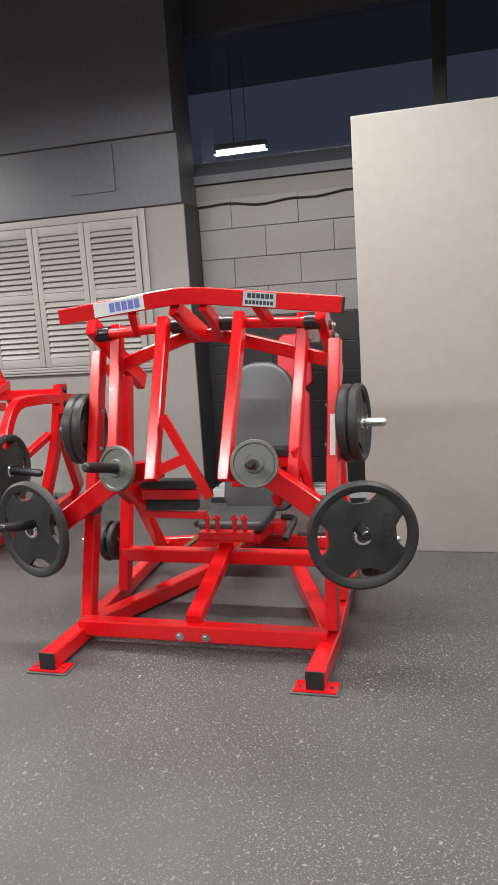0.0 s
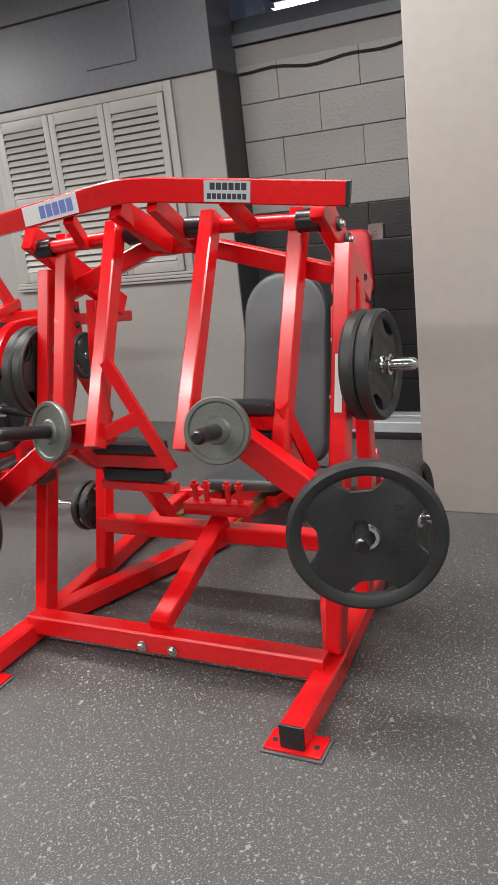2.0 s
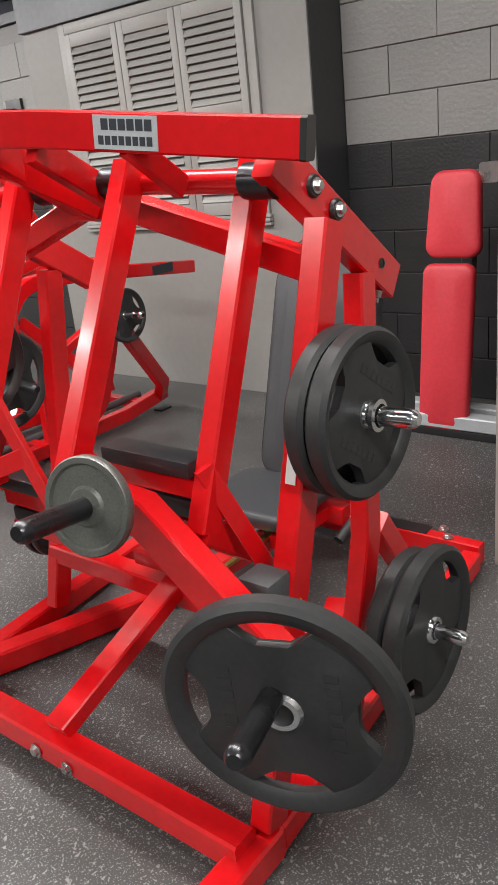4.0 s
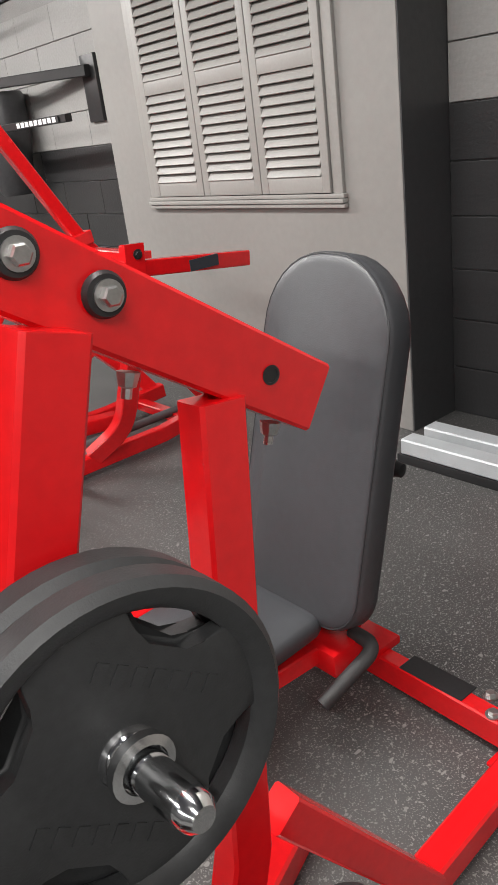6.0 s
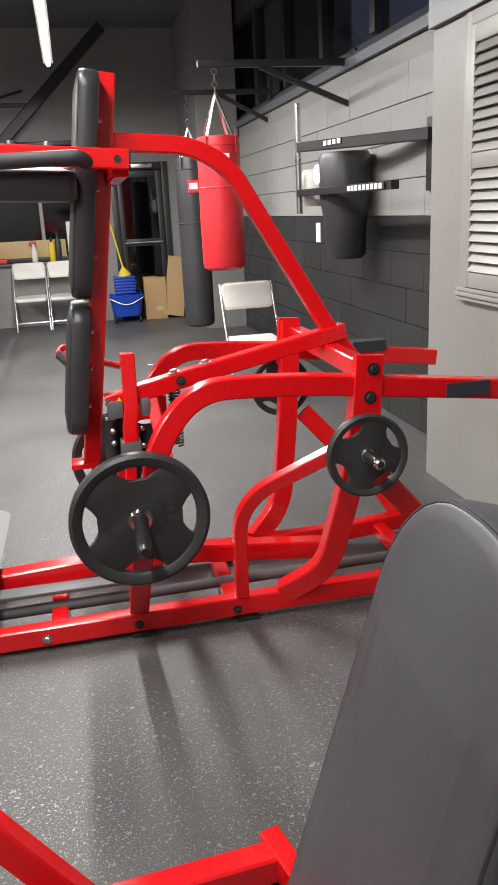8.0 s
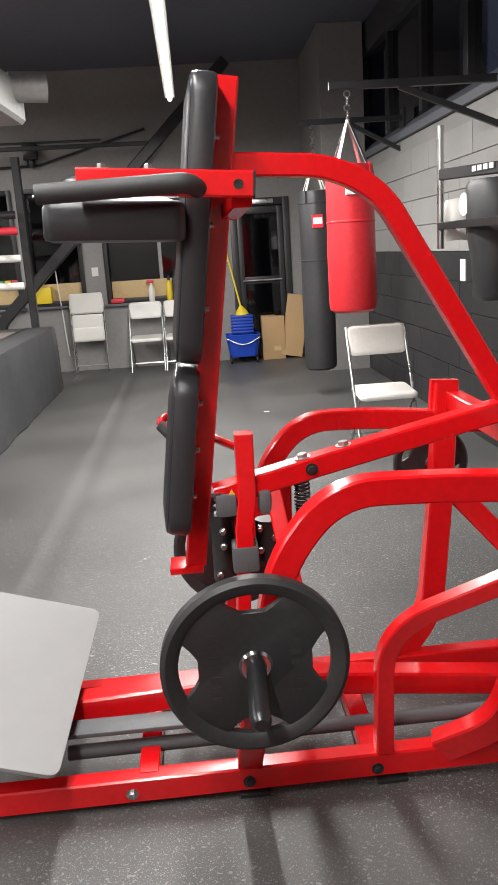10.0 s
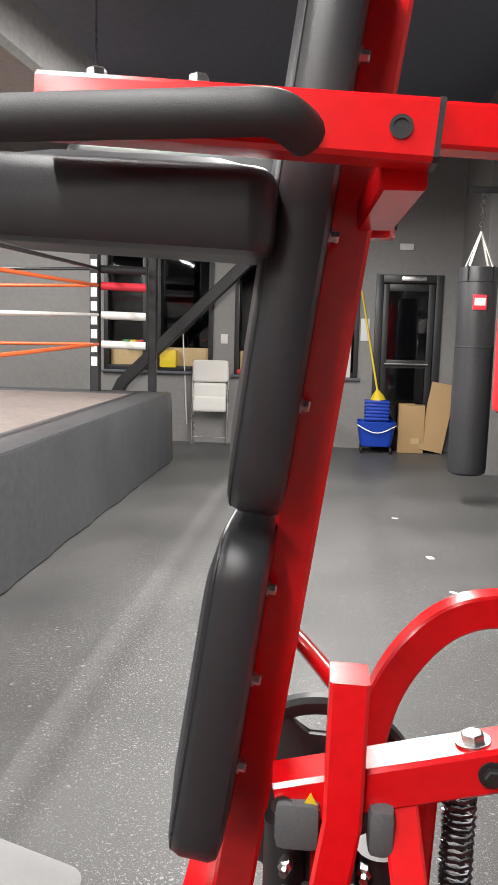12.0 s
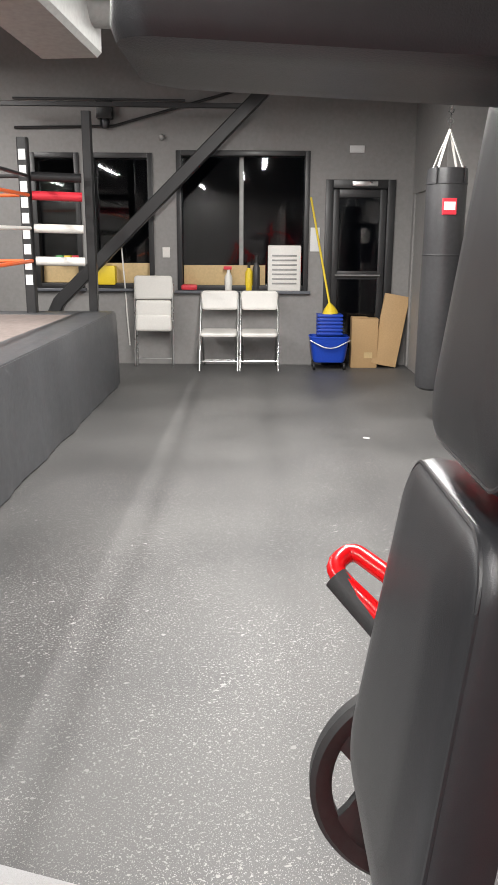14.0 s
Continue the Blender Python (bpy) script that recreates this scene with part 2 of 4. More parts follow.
            out.append(p * (1 - k) ** 2 + b * 2 * k * (1 - k) + q * k * k)
    out.append(pts[-1])
    return out


def rod(pts, r, seg=14, bm=None):
    bm = bm or bmesh.new()
    pts = [Vector(p) for p in pts]
    d = pts[-1] - pts[0]
    ref = Vector((0, 0, 1)) if abs(d.normalized().z) < 0.9 else Vector((1, 0, 0))
    rings = []
    for p, (a, b) in zip(pts, tangents(pts)):
        t = (a + b).normalized()
        s = t.cross(ref).normalized()
        u = s.cross(t)
        rings.append([p + (s * math.cos(2 * math.pi * i / seg) + u * math.sin(2 * math.pi * i / seg)) * r for i in range(seg)])
    return loft(bm, rings)


def frame_of(axis):
    return Vector(axis).to_track_quat("Z", "Y").to_matrix().to_4x4()


def lathe(profile, at, axis, seg=36, bm=None, ring=False):
    """Turns (radius, height) pairs round an axis."""
    bm = bm or bmesh.new()
    m = Matrix.Translation(at) @ frame_of(axis)
    rings = [[m @ Vector((max(r, 1e-4) * math.cos(2 * math.pi * i / seg), max(r, 1e-4) * math.sin(2 * math.pi * i / seg), z)) for i in range(seg)]
             for r, z in profile]
    return loft(bm, rings, ring)


def extrude(outline, m, z0, z1, bevel=0.0):
    bm = bmesh.new()
    top = [bm.verts.new((x, y, z1)) for x, y in outline]
    bot = [bm.verts.new((x, y, z0)) for x, y in outline]
    n = len(outline)
    f1 = bm.faces.new(top)
    f2 = bm.faces.new(bot[::-1])
    for i in range(n):
        bm.faces.new((bot[i], bot[(i + 1) % n], top[(i + 1) % n], top[i]))
    if bevel:
        bmesh.ops.bevel(bm, geom=list(f1.edges) + list(f2.edges), offset=bevel, segments=3, affect="EDGES", profile=0.6)
    bm.transform(m)
    return bm


def round_rect(w, h, r, seg=6, low=None):
    """Outline with rounded corners; low is the radius of the two lower ones."""
    out = []
    q = r if low is None else low
    for cx, cy, a0, r in ((w / 2 - r, h / 2 - r, 0, r), (-w / 2 + r, h / 2 - r, 90, r), (-w / 2 + q, -h / 2 + q, 180, q), (w / 2 - q, -h / 2 + q, 270, q)):
        for i in range(seg + 1):
            a = radians(a0 + 90 * i / seg)
            out.append((cx + r * math.cos(a), cy + r * math.sin(a)))
    return out


def bolt(parent, at, axis, r=0.013, mat=None):
    """Hexagonal bolt head on its washer."""
    bm = lathe([(r * 1.45, 0), (r * 1.45, 0.003), (r * 0.2, 0.003)], at, axis, 20)
    lathe([(r, 0.003), (r, 0.011), (r * 0.8, 0.013), (r * 0.1, 0.013)], at, axis, 6, bm)
    return part("bolt", bm, mat or STEEL, parent, smooth=False)


def pad_mesh(w, h, d, r, m, bow=0.0, taper=0.0, puff=0.012, low=None):
    """Upholstered pad: rounded outline in x and y, depth d along z, puffed face, bowed along its height."""
    bm = bmesh.new()
    out = round_rect(w, h, r, 8, low)
    rings = []
    prof = [(-0.02, 0.0), (-0.004, 0.004), (0, 0.014), (0, d - 0.022), (-0.004, d - 0.010), (-0.013, d - 0.003), (-0.03, d), (-0.07, d + puff * 0.7)]
    long_side = max(w, h)
    for inset, z in prof:
        ring = []
        for x, y in out:
            k = 1 + 2 * inset / min(w, h)
            ring.append(((x * (1 + 2 * inset / w)) * (1 - taper * y / h), y * (1 + 2 * inset / h), z))
        rings.append(ring)
    rings = [[Vector((x, y, z + bow * (2 * y / h) ** 2)) for x, y, z in ring] for ring in rings]
    rows = [[bm.verts.new(p) for p in ring] for ring in rings]
    n = len(out)
    for a, b in zip(rows, rows[1:]):
        for i in range(n):
            bm.faces.new((a[i], a[(i + 1) % n], b[(i + 1) % n], b[i]))
    for row in (rows[0], rows[-1]):
        half = n // 2
        for i in range(half - 1):
            bm.faces.new((row[i], row[i + 1], row[n - 2 - i], row[n - 1 - i]))
    bm.transform(m)
    return bm


def piping(parent, w, h, d, r, m, bow=0.0, taper=0.0, low=None):
    """Sewn welt round the face of a pad."""
    pts = [m @ Vector((x * (1 - 0.012 / w) * (1 - taper * y / h), y * (1 - 0.012 / h), d - 0.009 + bow * (2 * y / h) ** 2)) for x, y in round_rect(w, h, r, 8, low)]
    return part("piping", rod(pts + [pts[0]], 0.0028, 6), VINYL, parent, "sewn welt")


def basis(at, x, y):
    """A pose at a place whose own x and y run along the given directions."""
    x, y = Vector(x).normalized(), Vector(y).normalized()
    z = x.cross(y).normalized()
    y = z.cross(x)
    return Matrix.Translation(at) @ Matrix((x, y, z)).transposed().to_4x4()


def weight_plate(at, axis, dia, thick, label, turn=0.0, text=False):
    """Rubber weight plate with four grip openings; its face looks along axis."""
    p = thing("weight_plate", label, "weight plate", "weight plates")
    R = dia / 2
    rim = lathe([(R * 0.86, -thick * 0.42), (R * 0.95, -thick * 0.5), (R, -thick * 0.3), (R, thick * 0.3), (R * 0.95, thick * 0.5), (R * 0.86, thick * 0.42),
                 (R * 0.81, thick * 0.2), (R * 0.81, -thick * 0.2)], at, axis, 56, None, True)
    part("rim", rim, RUBBER, p)
    out = []
    for k in range(4):
        c = k * 90 + turn
        for a, f in ((-24, 0.84), (-19, 0.70), (-13, 0.60), (13, 0.60), (19, 0.70), (24, 0.84), (35, 0.84), (45, 0.84), (55, 0.84)):
            out.append((R * f * math.cos(radians(c + a)), R * f * math.sin(radians(c + a))))
    m = Matrix.Translation(at) @ frame_of(axis)
    part("web", extrude(out, m, -thick * 0.25, thick * 0.25, 0.004), RUBBER, p)
    hub = lathe([(R * 0.11, -thick * 0.4), (R * 0.17, -thick * 0.4), (R * 0.18, thick * 0.25), (R * 0.155, thick * 0.42), (R * 0.11, thick * 0.42)], at, axis, 28, None, True)
    part("hub", hub, CHROME, p, "worn steel hub ring")
    if text:
        for sx in (-0.43, 0.43):
            for j in range(7):
                mm = m @ pose(0, 0, 0, 0, 0, turn) @ pose(R * sx, R * (-0.36 + 0.12 * j), thick * 0.25)
                part("raised_mark", boxed((-R * 0.055, -R * 0.035, 0), (R * 0.055, R * 0.035, 0.0012), 0, mm), RUBBER, p, smooth=False)
    return p


def iron_disc(at, axis, dia, label):
    p = thing("weight_plate", label, "weight plate", "small iron plates")
    R = dia / 2
    part("disc", lathe([(0.02, -0.012), (R * 0.97, -0.012), (R, -0.008), (R, 0.008), (R * 0.97, 0.012), (R * 0.86, 0.012), (R * 0.82, 0.006), (R * 0.42, 0.006),
                        (R * 0.36, 0.012), (0.02, 0.012)], at, axis, 40), IRON, p)
    return p


def plate_horn(parent, a, b, r=0.024, mat=None):
    a, b = Vector(a), Vector(b)
    d = b - a
    L = d.length
    return part("plate_horn", lathe([(r, 0), (r, L - 0.02), (r * 0.9, L - 0.008), (r * 0.6, L), (0.001, L)], a, d, 24), mat or CHROME, parent, "polished plate horn")


def foot_plate(parent, at):
    x, y, z = at
    part("rubber_pad", boxed((x - 0.092, y - 0.048, 0), (x + 0.092, y + 0.056, 0.007), 0.003), GREYPL, parent, "scuffed grey foot pad")
    part("foot", boxed((x - 0.085, y - 0.04, 0.0065), (x + 0.085, y + 0.05, 0.014), 0.003), RED, parent)
    for dx in (-0.062, 0.062):
        part("bolt_hole", lathe([(0.009, 0), (0.009, 0.0012), (0.001, 0.0012)], (x + dx, y, 0.0138), (0, 0, 1), 14), PLASTIC, parent)


# ---- structure ----
FARX, WALLY = -9.85, 0.32
part_floor = boxed((-10.1, -9.2, -0.05), (5.4, 0.7, 0))
lone("floor", part_floor, FLOOR, "black rubber gym floor flecked with pale crumbs", "floor", "", "structure", False)
lone("ceiling", boxed((-10.1, -9.2, 3.95), (5.4, 0.7, 4.05)), CEILING, "matt black ceiling, colour lifted bluish for haze", "ceiling", "", "structure", False)
lone("wall_south", boxed((-10.1, -9.2, 0), (5.4, -9.05, 3.95)), DARKWALL, "plain charcoal gym wall", "wall", "", "structure", False)
lone("wall_east", boxed((5.25, -9.05, 0), (5.4, 0.7, 3.95)), FARWALL, "plain grey gym wall", "wall", "", "structure", False)

# side wall of painted blocks, with high night windows above a sloped ledge
wall_n = thing("wall_north", "two-tone painted block wall, black below and grey above", "wall", "", "structure")
part("core", boxed((-10.0, WALLY + 0.012, 1.41), (5.25, WALLY + 0.2, 2.47)), JOINT, wall_n, smooth=False)
part("core", boxed((-10.0, WALLY + 0.012, 0), (5.25, WALLY + 0.2, 1.41)), JOINT_LO, wall_n, smooth=False)
part("wall_top", boxed((-10.0, WALLY + 0.03, 3.62), (5.25, WALLY + 0.2, 3.95)), DARKWALL, wall_n, smooth=False)
ledge = bmesh.new()
loft(ledge, [[Vector((x, WALLY + dy, z)) for dy, z in ((0.2, 2.475), (-0.03, 2.475), (-0.03, 2.54), (0.13, 2.66), (0.2, 2.66))] for x in (-9.84, 5.25)])
part("ledge", ledge, HEADER, wall_n, "sloped grey ledge", smooth=False)
win_n = thing("window_1", "black framed high windows dark with night", "window", "", "structure")
x = -9.8
while x < 5.2:
    if 0.3 < x < 1.8:
        x += 1.2
        continue
    part("post", boxed((x, WALLY + 0.06, 2.66), (x + 0.10, WALLY + 0.18, 3.62), 0.004), BLACKPAINT, win_n, smooth=False)
    part("pane", boxed((x + 0.10, WALLY + 0.115, 2.66), (x + 1.2, WALLY + 0.121, 3.62)), GLASS, win_n, smooth=False)
    x += 1.2
part("pane", boxed((1.0, WALLY + 0.115, 2.66), (2.2, WALLY + 0.121, 3.62)), GLASS, win_n, smooth=False)
# this backdrop glows a little to imitate haze; it is no light source
lone("night_backdrop", boxed((-12, 3.2, -1), (7, 3.25, 6)), HAZE_GLOW, "plain night backdrop outside the windows", "backdrop", "", "structure", False)
lone("night_backdrop_west", boxed((-13.4, -10, -1), (-13.35, 3.2, 6)), BLACKPAINT, "plain night backdrop outside the windows", "backdrop", "", "structure", False)

# added slab, there only to carry the outside tube's hangers
lone("added_soffit", boxed((-3, 1.0, 3.95), (4, 3.15, 4.05)), CEILING, "added dark soffit carrying the tube outside the high windows", "soffit", "", "structure", False)

# boxed-out bay with the shutters
BX0, BX1 = -1.92, 0.323
bay = thing("wall_bay", "warm grey boxed-out wall bay with shutters", "wall", "", "structure")
part("front", boxed((BX0, 0, 0), (BX1, WALLY + 0.01, 2.31), 0.004), WALLGREY, bay, smooth=False)
# thin side face, coloured darker than the bay's front
part("return_face", boxed((BX1, 0.004, 0), (BX1 + 0.006, WALLY, 2.31)), DARKWALL, bay, "side face darker than the bay front", smooth=False)
part("header", boxed((BX0, -0.03, 2.31), (BX1 - 0.004, WALLY, 2.83), 0.004), HEADER, bay, "slate painted header", smooth=False)
part("header_panel", boxed((-0.62, -0.042, 2.45), (-0.22, -0.03, 2.80), 0.003), HEADER, bay, smooth=False)
part("upper_header", boxed((BX0, -0.07, 2.83), (BX1 - 0.01, WALLY, 3.95), 0.004), HEADER, bay, smooth=False)


def shutters():
    s = thing("window_2", "closed grey louvred shutters in a moulded frame", "window shutters", "", "structure")
    x0, x1, z0, z1 = -1.54, 0.0, 1.03, 2.30
    for lo, hi in (((x0, -0.022, z0 + 0.06), (x0 + 0.06, 0, z1)), ((x1 - 0.06, -0.022, z0 + 0.06), (x1, 0, z1)), ((x0 + 0.06, -0.022, z1 - 0.06), (x1 - 0.06, 0, z1))):
        part("casing", boxed(lo, hi, 0.005), SHUTTER, s)
    for k, (dz, dy) in enumerate(((0.0, -0.03), (0.022, -0.04), (0.044, -0.03))):
        part("sill_moulding", boxed((x0 - 0.012, dy, z0 + dz), (x1 + 0.012, 0, z0 + dz + 0.020), 0.006), SHUTTER, s)
    part("opening", boxed((x0 + 0.06, -0.006, z0 + 0.06), (x1 - 0.06, -0.002, z1 - 0.06)), SHUTTER, s, smooth=False)
    n, a, b = 3, x0 + 0.062, x1 - 0.062
    w = (b - a) / n
    for k in range(n):
        l, r = a + k * w + 0.003, a + (k + 1) * w - 0.003
        lo, hi = z0 + 0.068, z1 - 0.064
        mid = z0 + 0.64
        panel = part("panel", boxed((l, -0.034, lo), (l + 0.05, -0.008, hi), 0.004), SHUTTER, s)
        part("stile", boxed((r - 0.05, -0.034, lo), (r, -0.008, hi), 0.004), SHUTTER, panel)
        for p, q in ((lo, lo + 0.075), (mid - 0.035, mid + 0.035), (hi - 0.075, hi)):
            part("rail", boxed((l + 0.05, -0.033, p), (r - 0.05, -0.009, q), 0.003), SHUTTER, panel)
        for p, q in ((lo + 0.075, mid - 0.035), (mid + 0.035, hi - 0.075)):
            count = 10
            step = (q - p) / count
            for i in range(count):
                z = p + (i + 0.5) * step
                m = pose((l + r) / 2, -0.024, z, 57)
                part("slat", boxed((-(r - l) / 2 + 0.051, -0.027, -0.0035), ((r - l) / 2 - 0.051, 0.027, 0.0035), 0.002, m), SHUTTER, panel)


shutters()

# tall taupe partition
lone("partition", boxed((1.848, -1.40, 0), (5.25, -1.26, 2.46), 0.006), PARTITION, "tall smooth taupe painted partition wall", "partition", "", "structure", False)

# boxed-out pier in the far corner, with a flush grey door leaf
pier = thing("wall_pier", "grey painted boxed-out pier in the far corner", "wall", "", "structure")
part("body", boxed((FARX + 0.004, -0.20, 0), (-8.2, WALLY - 0.006, 3.95), 0.004), FARWALL, pier, smooth=False)
part("panel_trim", boxed((-9.70, -0.222, 0.02), (-9.62, -0.20, 2.12), 0.004), FARWALL, pier, smooth=False)
part("panel_trim", boxed((-8.72, -0.222, 0.02), (-8.64, -0.20, 2.12), 0.004), FARWALL, pier, smooth=False)
part("panel_trim", boxed((-9.62, -0.222, 2.04), (-8.72, -0.20, 2.12), 0.004), FARWALL, pier, smooth=False)

# far wall with a door and three windows
wall_w = thing("wall_west", "grey painted wall with black framed windows", "wall", "", "structure")
OPEN = [(-4.75, -4.17, 0.93, 2.50), (-4.05, -3.30, 0.93, 2.50), (-3.02, -1.43, 0.91, 2.53), (-1.24, -0.41, 0.0, 2.21)]
ycut = -9.05
for y0, y1, z0, z1 in OPEN:
    part("pier", boxed((FARX - 0.2, ycut, 0), (FARX, y0, 3.95)), FARWALL, wall_w, smooth=False)
    if z0 > 0:
        part("apron", boxed((FARX - 0.2, y0, 0), (FARX, y1, z0)), FARWALL, wall_w, smooth=False)
    part("lintel", boxed((FARX - 0.2, y0, z1), (FARX, y1, 3.95)), FARWALL, wall_w, smooth=False)
    ycut = y1
part("pier", boxed((FARX - 0.2, ycut, 0), (FARX, WALLY + 0.01, 3.95)), FARWALL, wall_w, smooth=False)
for i, (y0, y1, z0, z1) in enumerate(OPEN[:3]):
    w = thing("window_%d" % (i + 3), "black framed window dark with night", "window", "", "structure")
    for lo, hi in (((y0, z0), (y0 + 0.06, z1)), ((y1 - 0.06, z0), (y1, z1)), ((y0 + 0.06, z1 - 0.06), (y1 - 0.06, z1)), ((y0 + 0.06, z0), (y1 - 0.06, z0 + 0.06))):
        part("window_frame", boxed((FARX - 0.15, lo[0], lo[1]), (FARX + 0.025, hi[0], hi[1]), 0.005), BLACKPAINT, w)
    part("window_sill", boxed((FARX - 0.14, y0 - 0.03, z0 - 0.035), (FARX + 0.07, y1 + 0.03, z0 - 0.002), 0.005), HEADER, w)
    part("pane", boxed((FARX - 0.12, y0 + 0.06, z0 + 0.06), (FARX - 0.114, y1 - 0.06, z1 - 0.06)), GLASS, w, smooth=False)
    if i == 2:
        part("mullion", boxed((FARX - 0.13, -2.27, z0 + 0.06), (FARX - 0.10, -2.22, z1 - 0.06), 0.003), DUCT, w)
    part("board", boxed((FARX - 0.10, y0 + 0.07, z0 + 0.062), (FARX - 0.08, y1 - 0.45 * (i == 2) - 0.07, z0 + 0.30), 0.003), PINE, w, "pale timber board")
door = thing("door_1", "black framed glazed door with closer", "door", "", "structure")
y0, y1, z0, z1 = OPEN[3]
for lo, hi in (((y0, 0), (y0 + 0.09, z1)), ((y1 - 0.09, 0), (y1, z1)), ((y0 + 0.09, z1 - 0.10), (y1 - 0.09, z1))):
    part("door_frame", boxed((FARX - 0.12, lo[0], lo[1]), (FARX + 0.03, hi[0], hi[1]), 0.005), BLACKPAINT, door)
for lo, hi in (((y0 + 0.095, 0.01), (y0 + 0.17, z1 - 0.105)), ((y1 - 0.17, 0.01), (y1 - 0.095, z1 - 0.105)), ((y0 + 0.17, z1 - 0.2), (y1 - 0.17, z1 - 0.105)),
               ((y0 + 0.17, 0.01), (y1 - 0.17, 0.2)), ((y0 + 0.17, 1.05), (y1 - 0.17, 1.15))):
    part("leaf_rail", boxed((FARX - 0.07, lo[0], lo[1]), (FARX - 0.03, hi[0], hi[1]), 0.004), BLACKPAINT, door)
part("pane", boxed((FARX - 0.053, y0 + 0.17, 1.15), (FARX - 0.047, y1 - 0.17, z1 - 0.2)), GLASS, door, smooth=False)
part("pane", boxed((FARX - 0.053, y0 + 0.17, 0.2), (FARX - 0.047, y1 - 0.17, 1.05)), GLASS, door, smooth=False)
part("push_bar", rod([(FARX, y0 + 0.14, 1.1), (FARX, y1 - 0.14, 1.1)], 0.014), STEEL, door, "steel push bar")
part("closer", boxed((FARX + 0.03, -0.93, 2.13), (FARX + 0.08, -0.63, 2.19), 0.008), STEEL, door, "silver door closer")
lone("exit_sign", boxed((FARX, -0.97, 2.51), (FARX + 0.03, -0.80, 2.59), 0.004), PAPER, "small blank white wall sign above the door", "sign")
lone("wall_notice", boxed((FARX, -1.41, 1.38), (FARX + 0.012, -1.30, 1.66), 0.002), PAPER, "white paper notice beside the door", "notice")
lone("light_switch", boxed((FARX, -3.2, 1.3), (FARX + 0.012, -3.11, 1.42), 0.003), WHITE, "white wall switch plate between the windows", "switch")

# pilaster line left of the corner, steel tubes overhead
# bodies for the seen tube and for the added fill tubes alike
for x0, y, x1, z in SEEN_AND_FILL_TUBES:
    f = thing("tube_lamp", "lit white linear tube lamp, one of the seen and added rows", "ceiling lamp", "tube lamps")
    part("housing", boxed((x0, y - 0.05, z), (x1, y + 0.05, z + 0.05), 0.006), WHITE, f)
    part("diffuser", rod([(x0 + 0.02, y, z - 0.012), (x1 - 0.02, y, z - 0.012)], 0.022), GLOW, f, "glowing white tube")
    for xx in (x0 + 0.2, x1 - 0.2):
        part("hanger", rod([(xx, y, z + 0.05), (xx, y, 3.95)], 0.004, 6), STEEL, f)

# ---- chest press, the red machine with a seat ----
CX = 1.31


def mirror_x(p):
    return (2 * CX - p[0], p[1], p[2])


def chest_press():
    t = thing("chest_press", "red plate-loaded chest press machine with black seat", "exercise machine")

    def both(name, pts, w=0.075, h=0.075, side=None, label=""):
        part(name, tube(pts, w, h, side), RED, t, label)
        part(name, tube([mirror_x(p) for p in pts], w, h, side), RED, t, label)
    # base
    both("base_rail", [(1.885, -3.17, 0.05), (1.885, -2.80, 0.05), (1.55, -1.95, 0.05)], 0.075, 0.075, (1, 0, 0))
    for x in (1.885, 2 * CX - 1.885):
        foot_plate(t, (x, -3.15, 0))
        part("end_cap", boxed((x - 0.036, -3.178, 0.013), (x + 0.036, -3.168, 0.087), 0.004), PLASTIC, t, "black plastic end cap")
    part("front_crossbar", tube([(0.745, -2.87, 0.085), (1.885, -2.87, 0.085)], 0.07, 0.075), RED, t)
    part("middle_crossbar", tube([(0.745, -2.38, 0.27), (1.875, -2.38, 0.27)], 0.07, 0.065), RED, t)
    part("centre_bar", tube([(CX - 0.02, -2.87, 0.135), (CX - 0.01, -2.38, 0.315)], 0.072, 0.05), RED, t)
    part("seat_rail", tube([(CX - 0.06, -2.38, 0.25), (CX - 0.08, -1.42, 0.14)], 0.07, 0.06), RED, t)
    part("seat_bracket", boxed((1.17, -2.43, 0.355), (1.44, -2.36, 0.40), 0.006), RED, t)
    for x in (1.21, 1.26, 1.35, 1.40):
        part("adjuster_pin", lathe([(0.011, 0), (0.011, 0.055), (0.018, 0.057), (0.018, 0.068), (0.009, 0.069), (0.009, 0.08), (0.001, 0.081)], (x, -2.39, 0.40), (0, 0, 1), 14), RED, t, "red adjuster pin")
    for x in (1.235, 1.355):
        bolt(t, (x, -2.907, 0.075), (0, -1, 0))
    # uprights
    both("front_upright", [(1.884, -2.79, 0.09), (1.891, -2.424, 1.300)], 0.054, 0.07, (1, 0, 0))
    both("rear_upright", [(1.848, -2.228, 1.165), (1.872, -2.300, 0.55), (1.868, -2.43, 0.09)], 0.05, 0.065, (1, 0, 0))
    both("brace", [(1.858, -2.225, 0.55), (1.855, -1.90, 0.09)], 0.05, 0.06, (1, 0, 0))
    # head frame
    beam = [(0.625, -2.560, 1.478), (1.20, -2.683, 1.528), (1.27, -2.696, 1.532), (1.33, -2.694, 1.530), (1.40, -2.680, 1.524), (1.950, -2.562, 1.452)]
    part("head_beam", tube(beam, 0.042, 0.072, (0, 1, 0)), RED, t, "red bent head beam")
    both("side_beam", [(1.856, -2.545, 1.432), (1.836, -2.072, 1.118)], 0.045, 0.088, (1, 0, 0))
    part("end_cap", tube([(1.950, -2.562, 1.452), (1.962, -2.5594, 1.4504)], 0.044, 0.074, (0, 1, 0)), PLASTIC, t, "black plastic end cap")
    for y, z in ((-2.430, 1.366), (-2.352, 1.313)):
        for sgn in (1, -1):
            xx = 1.873 if sgn > 0 else 2 * CX - 1.873
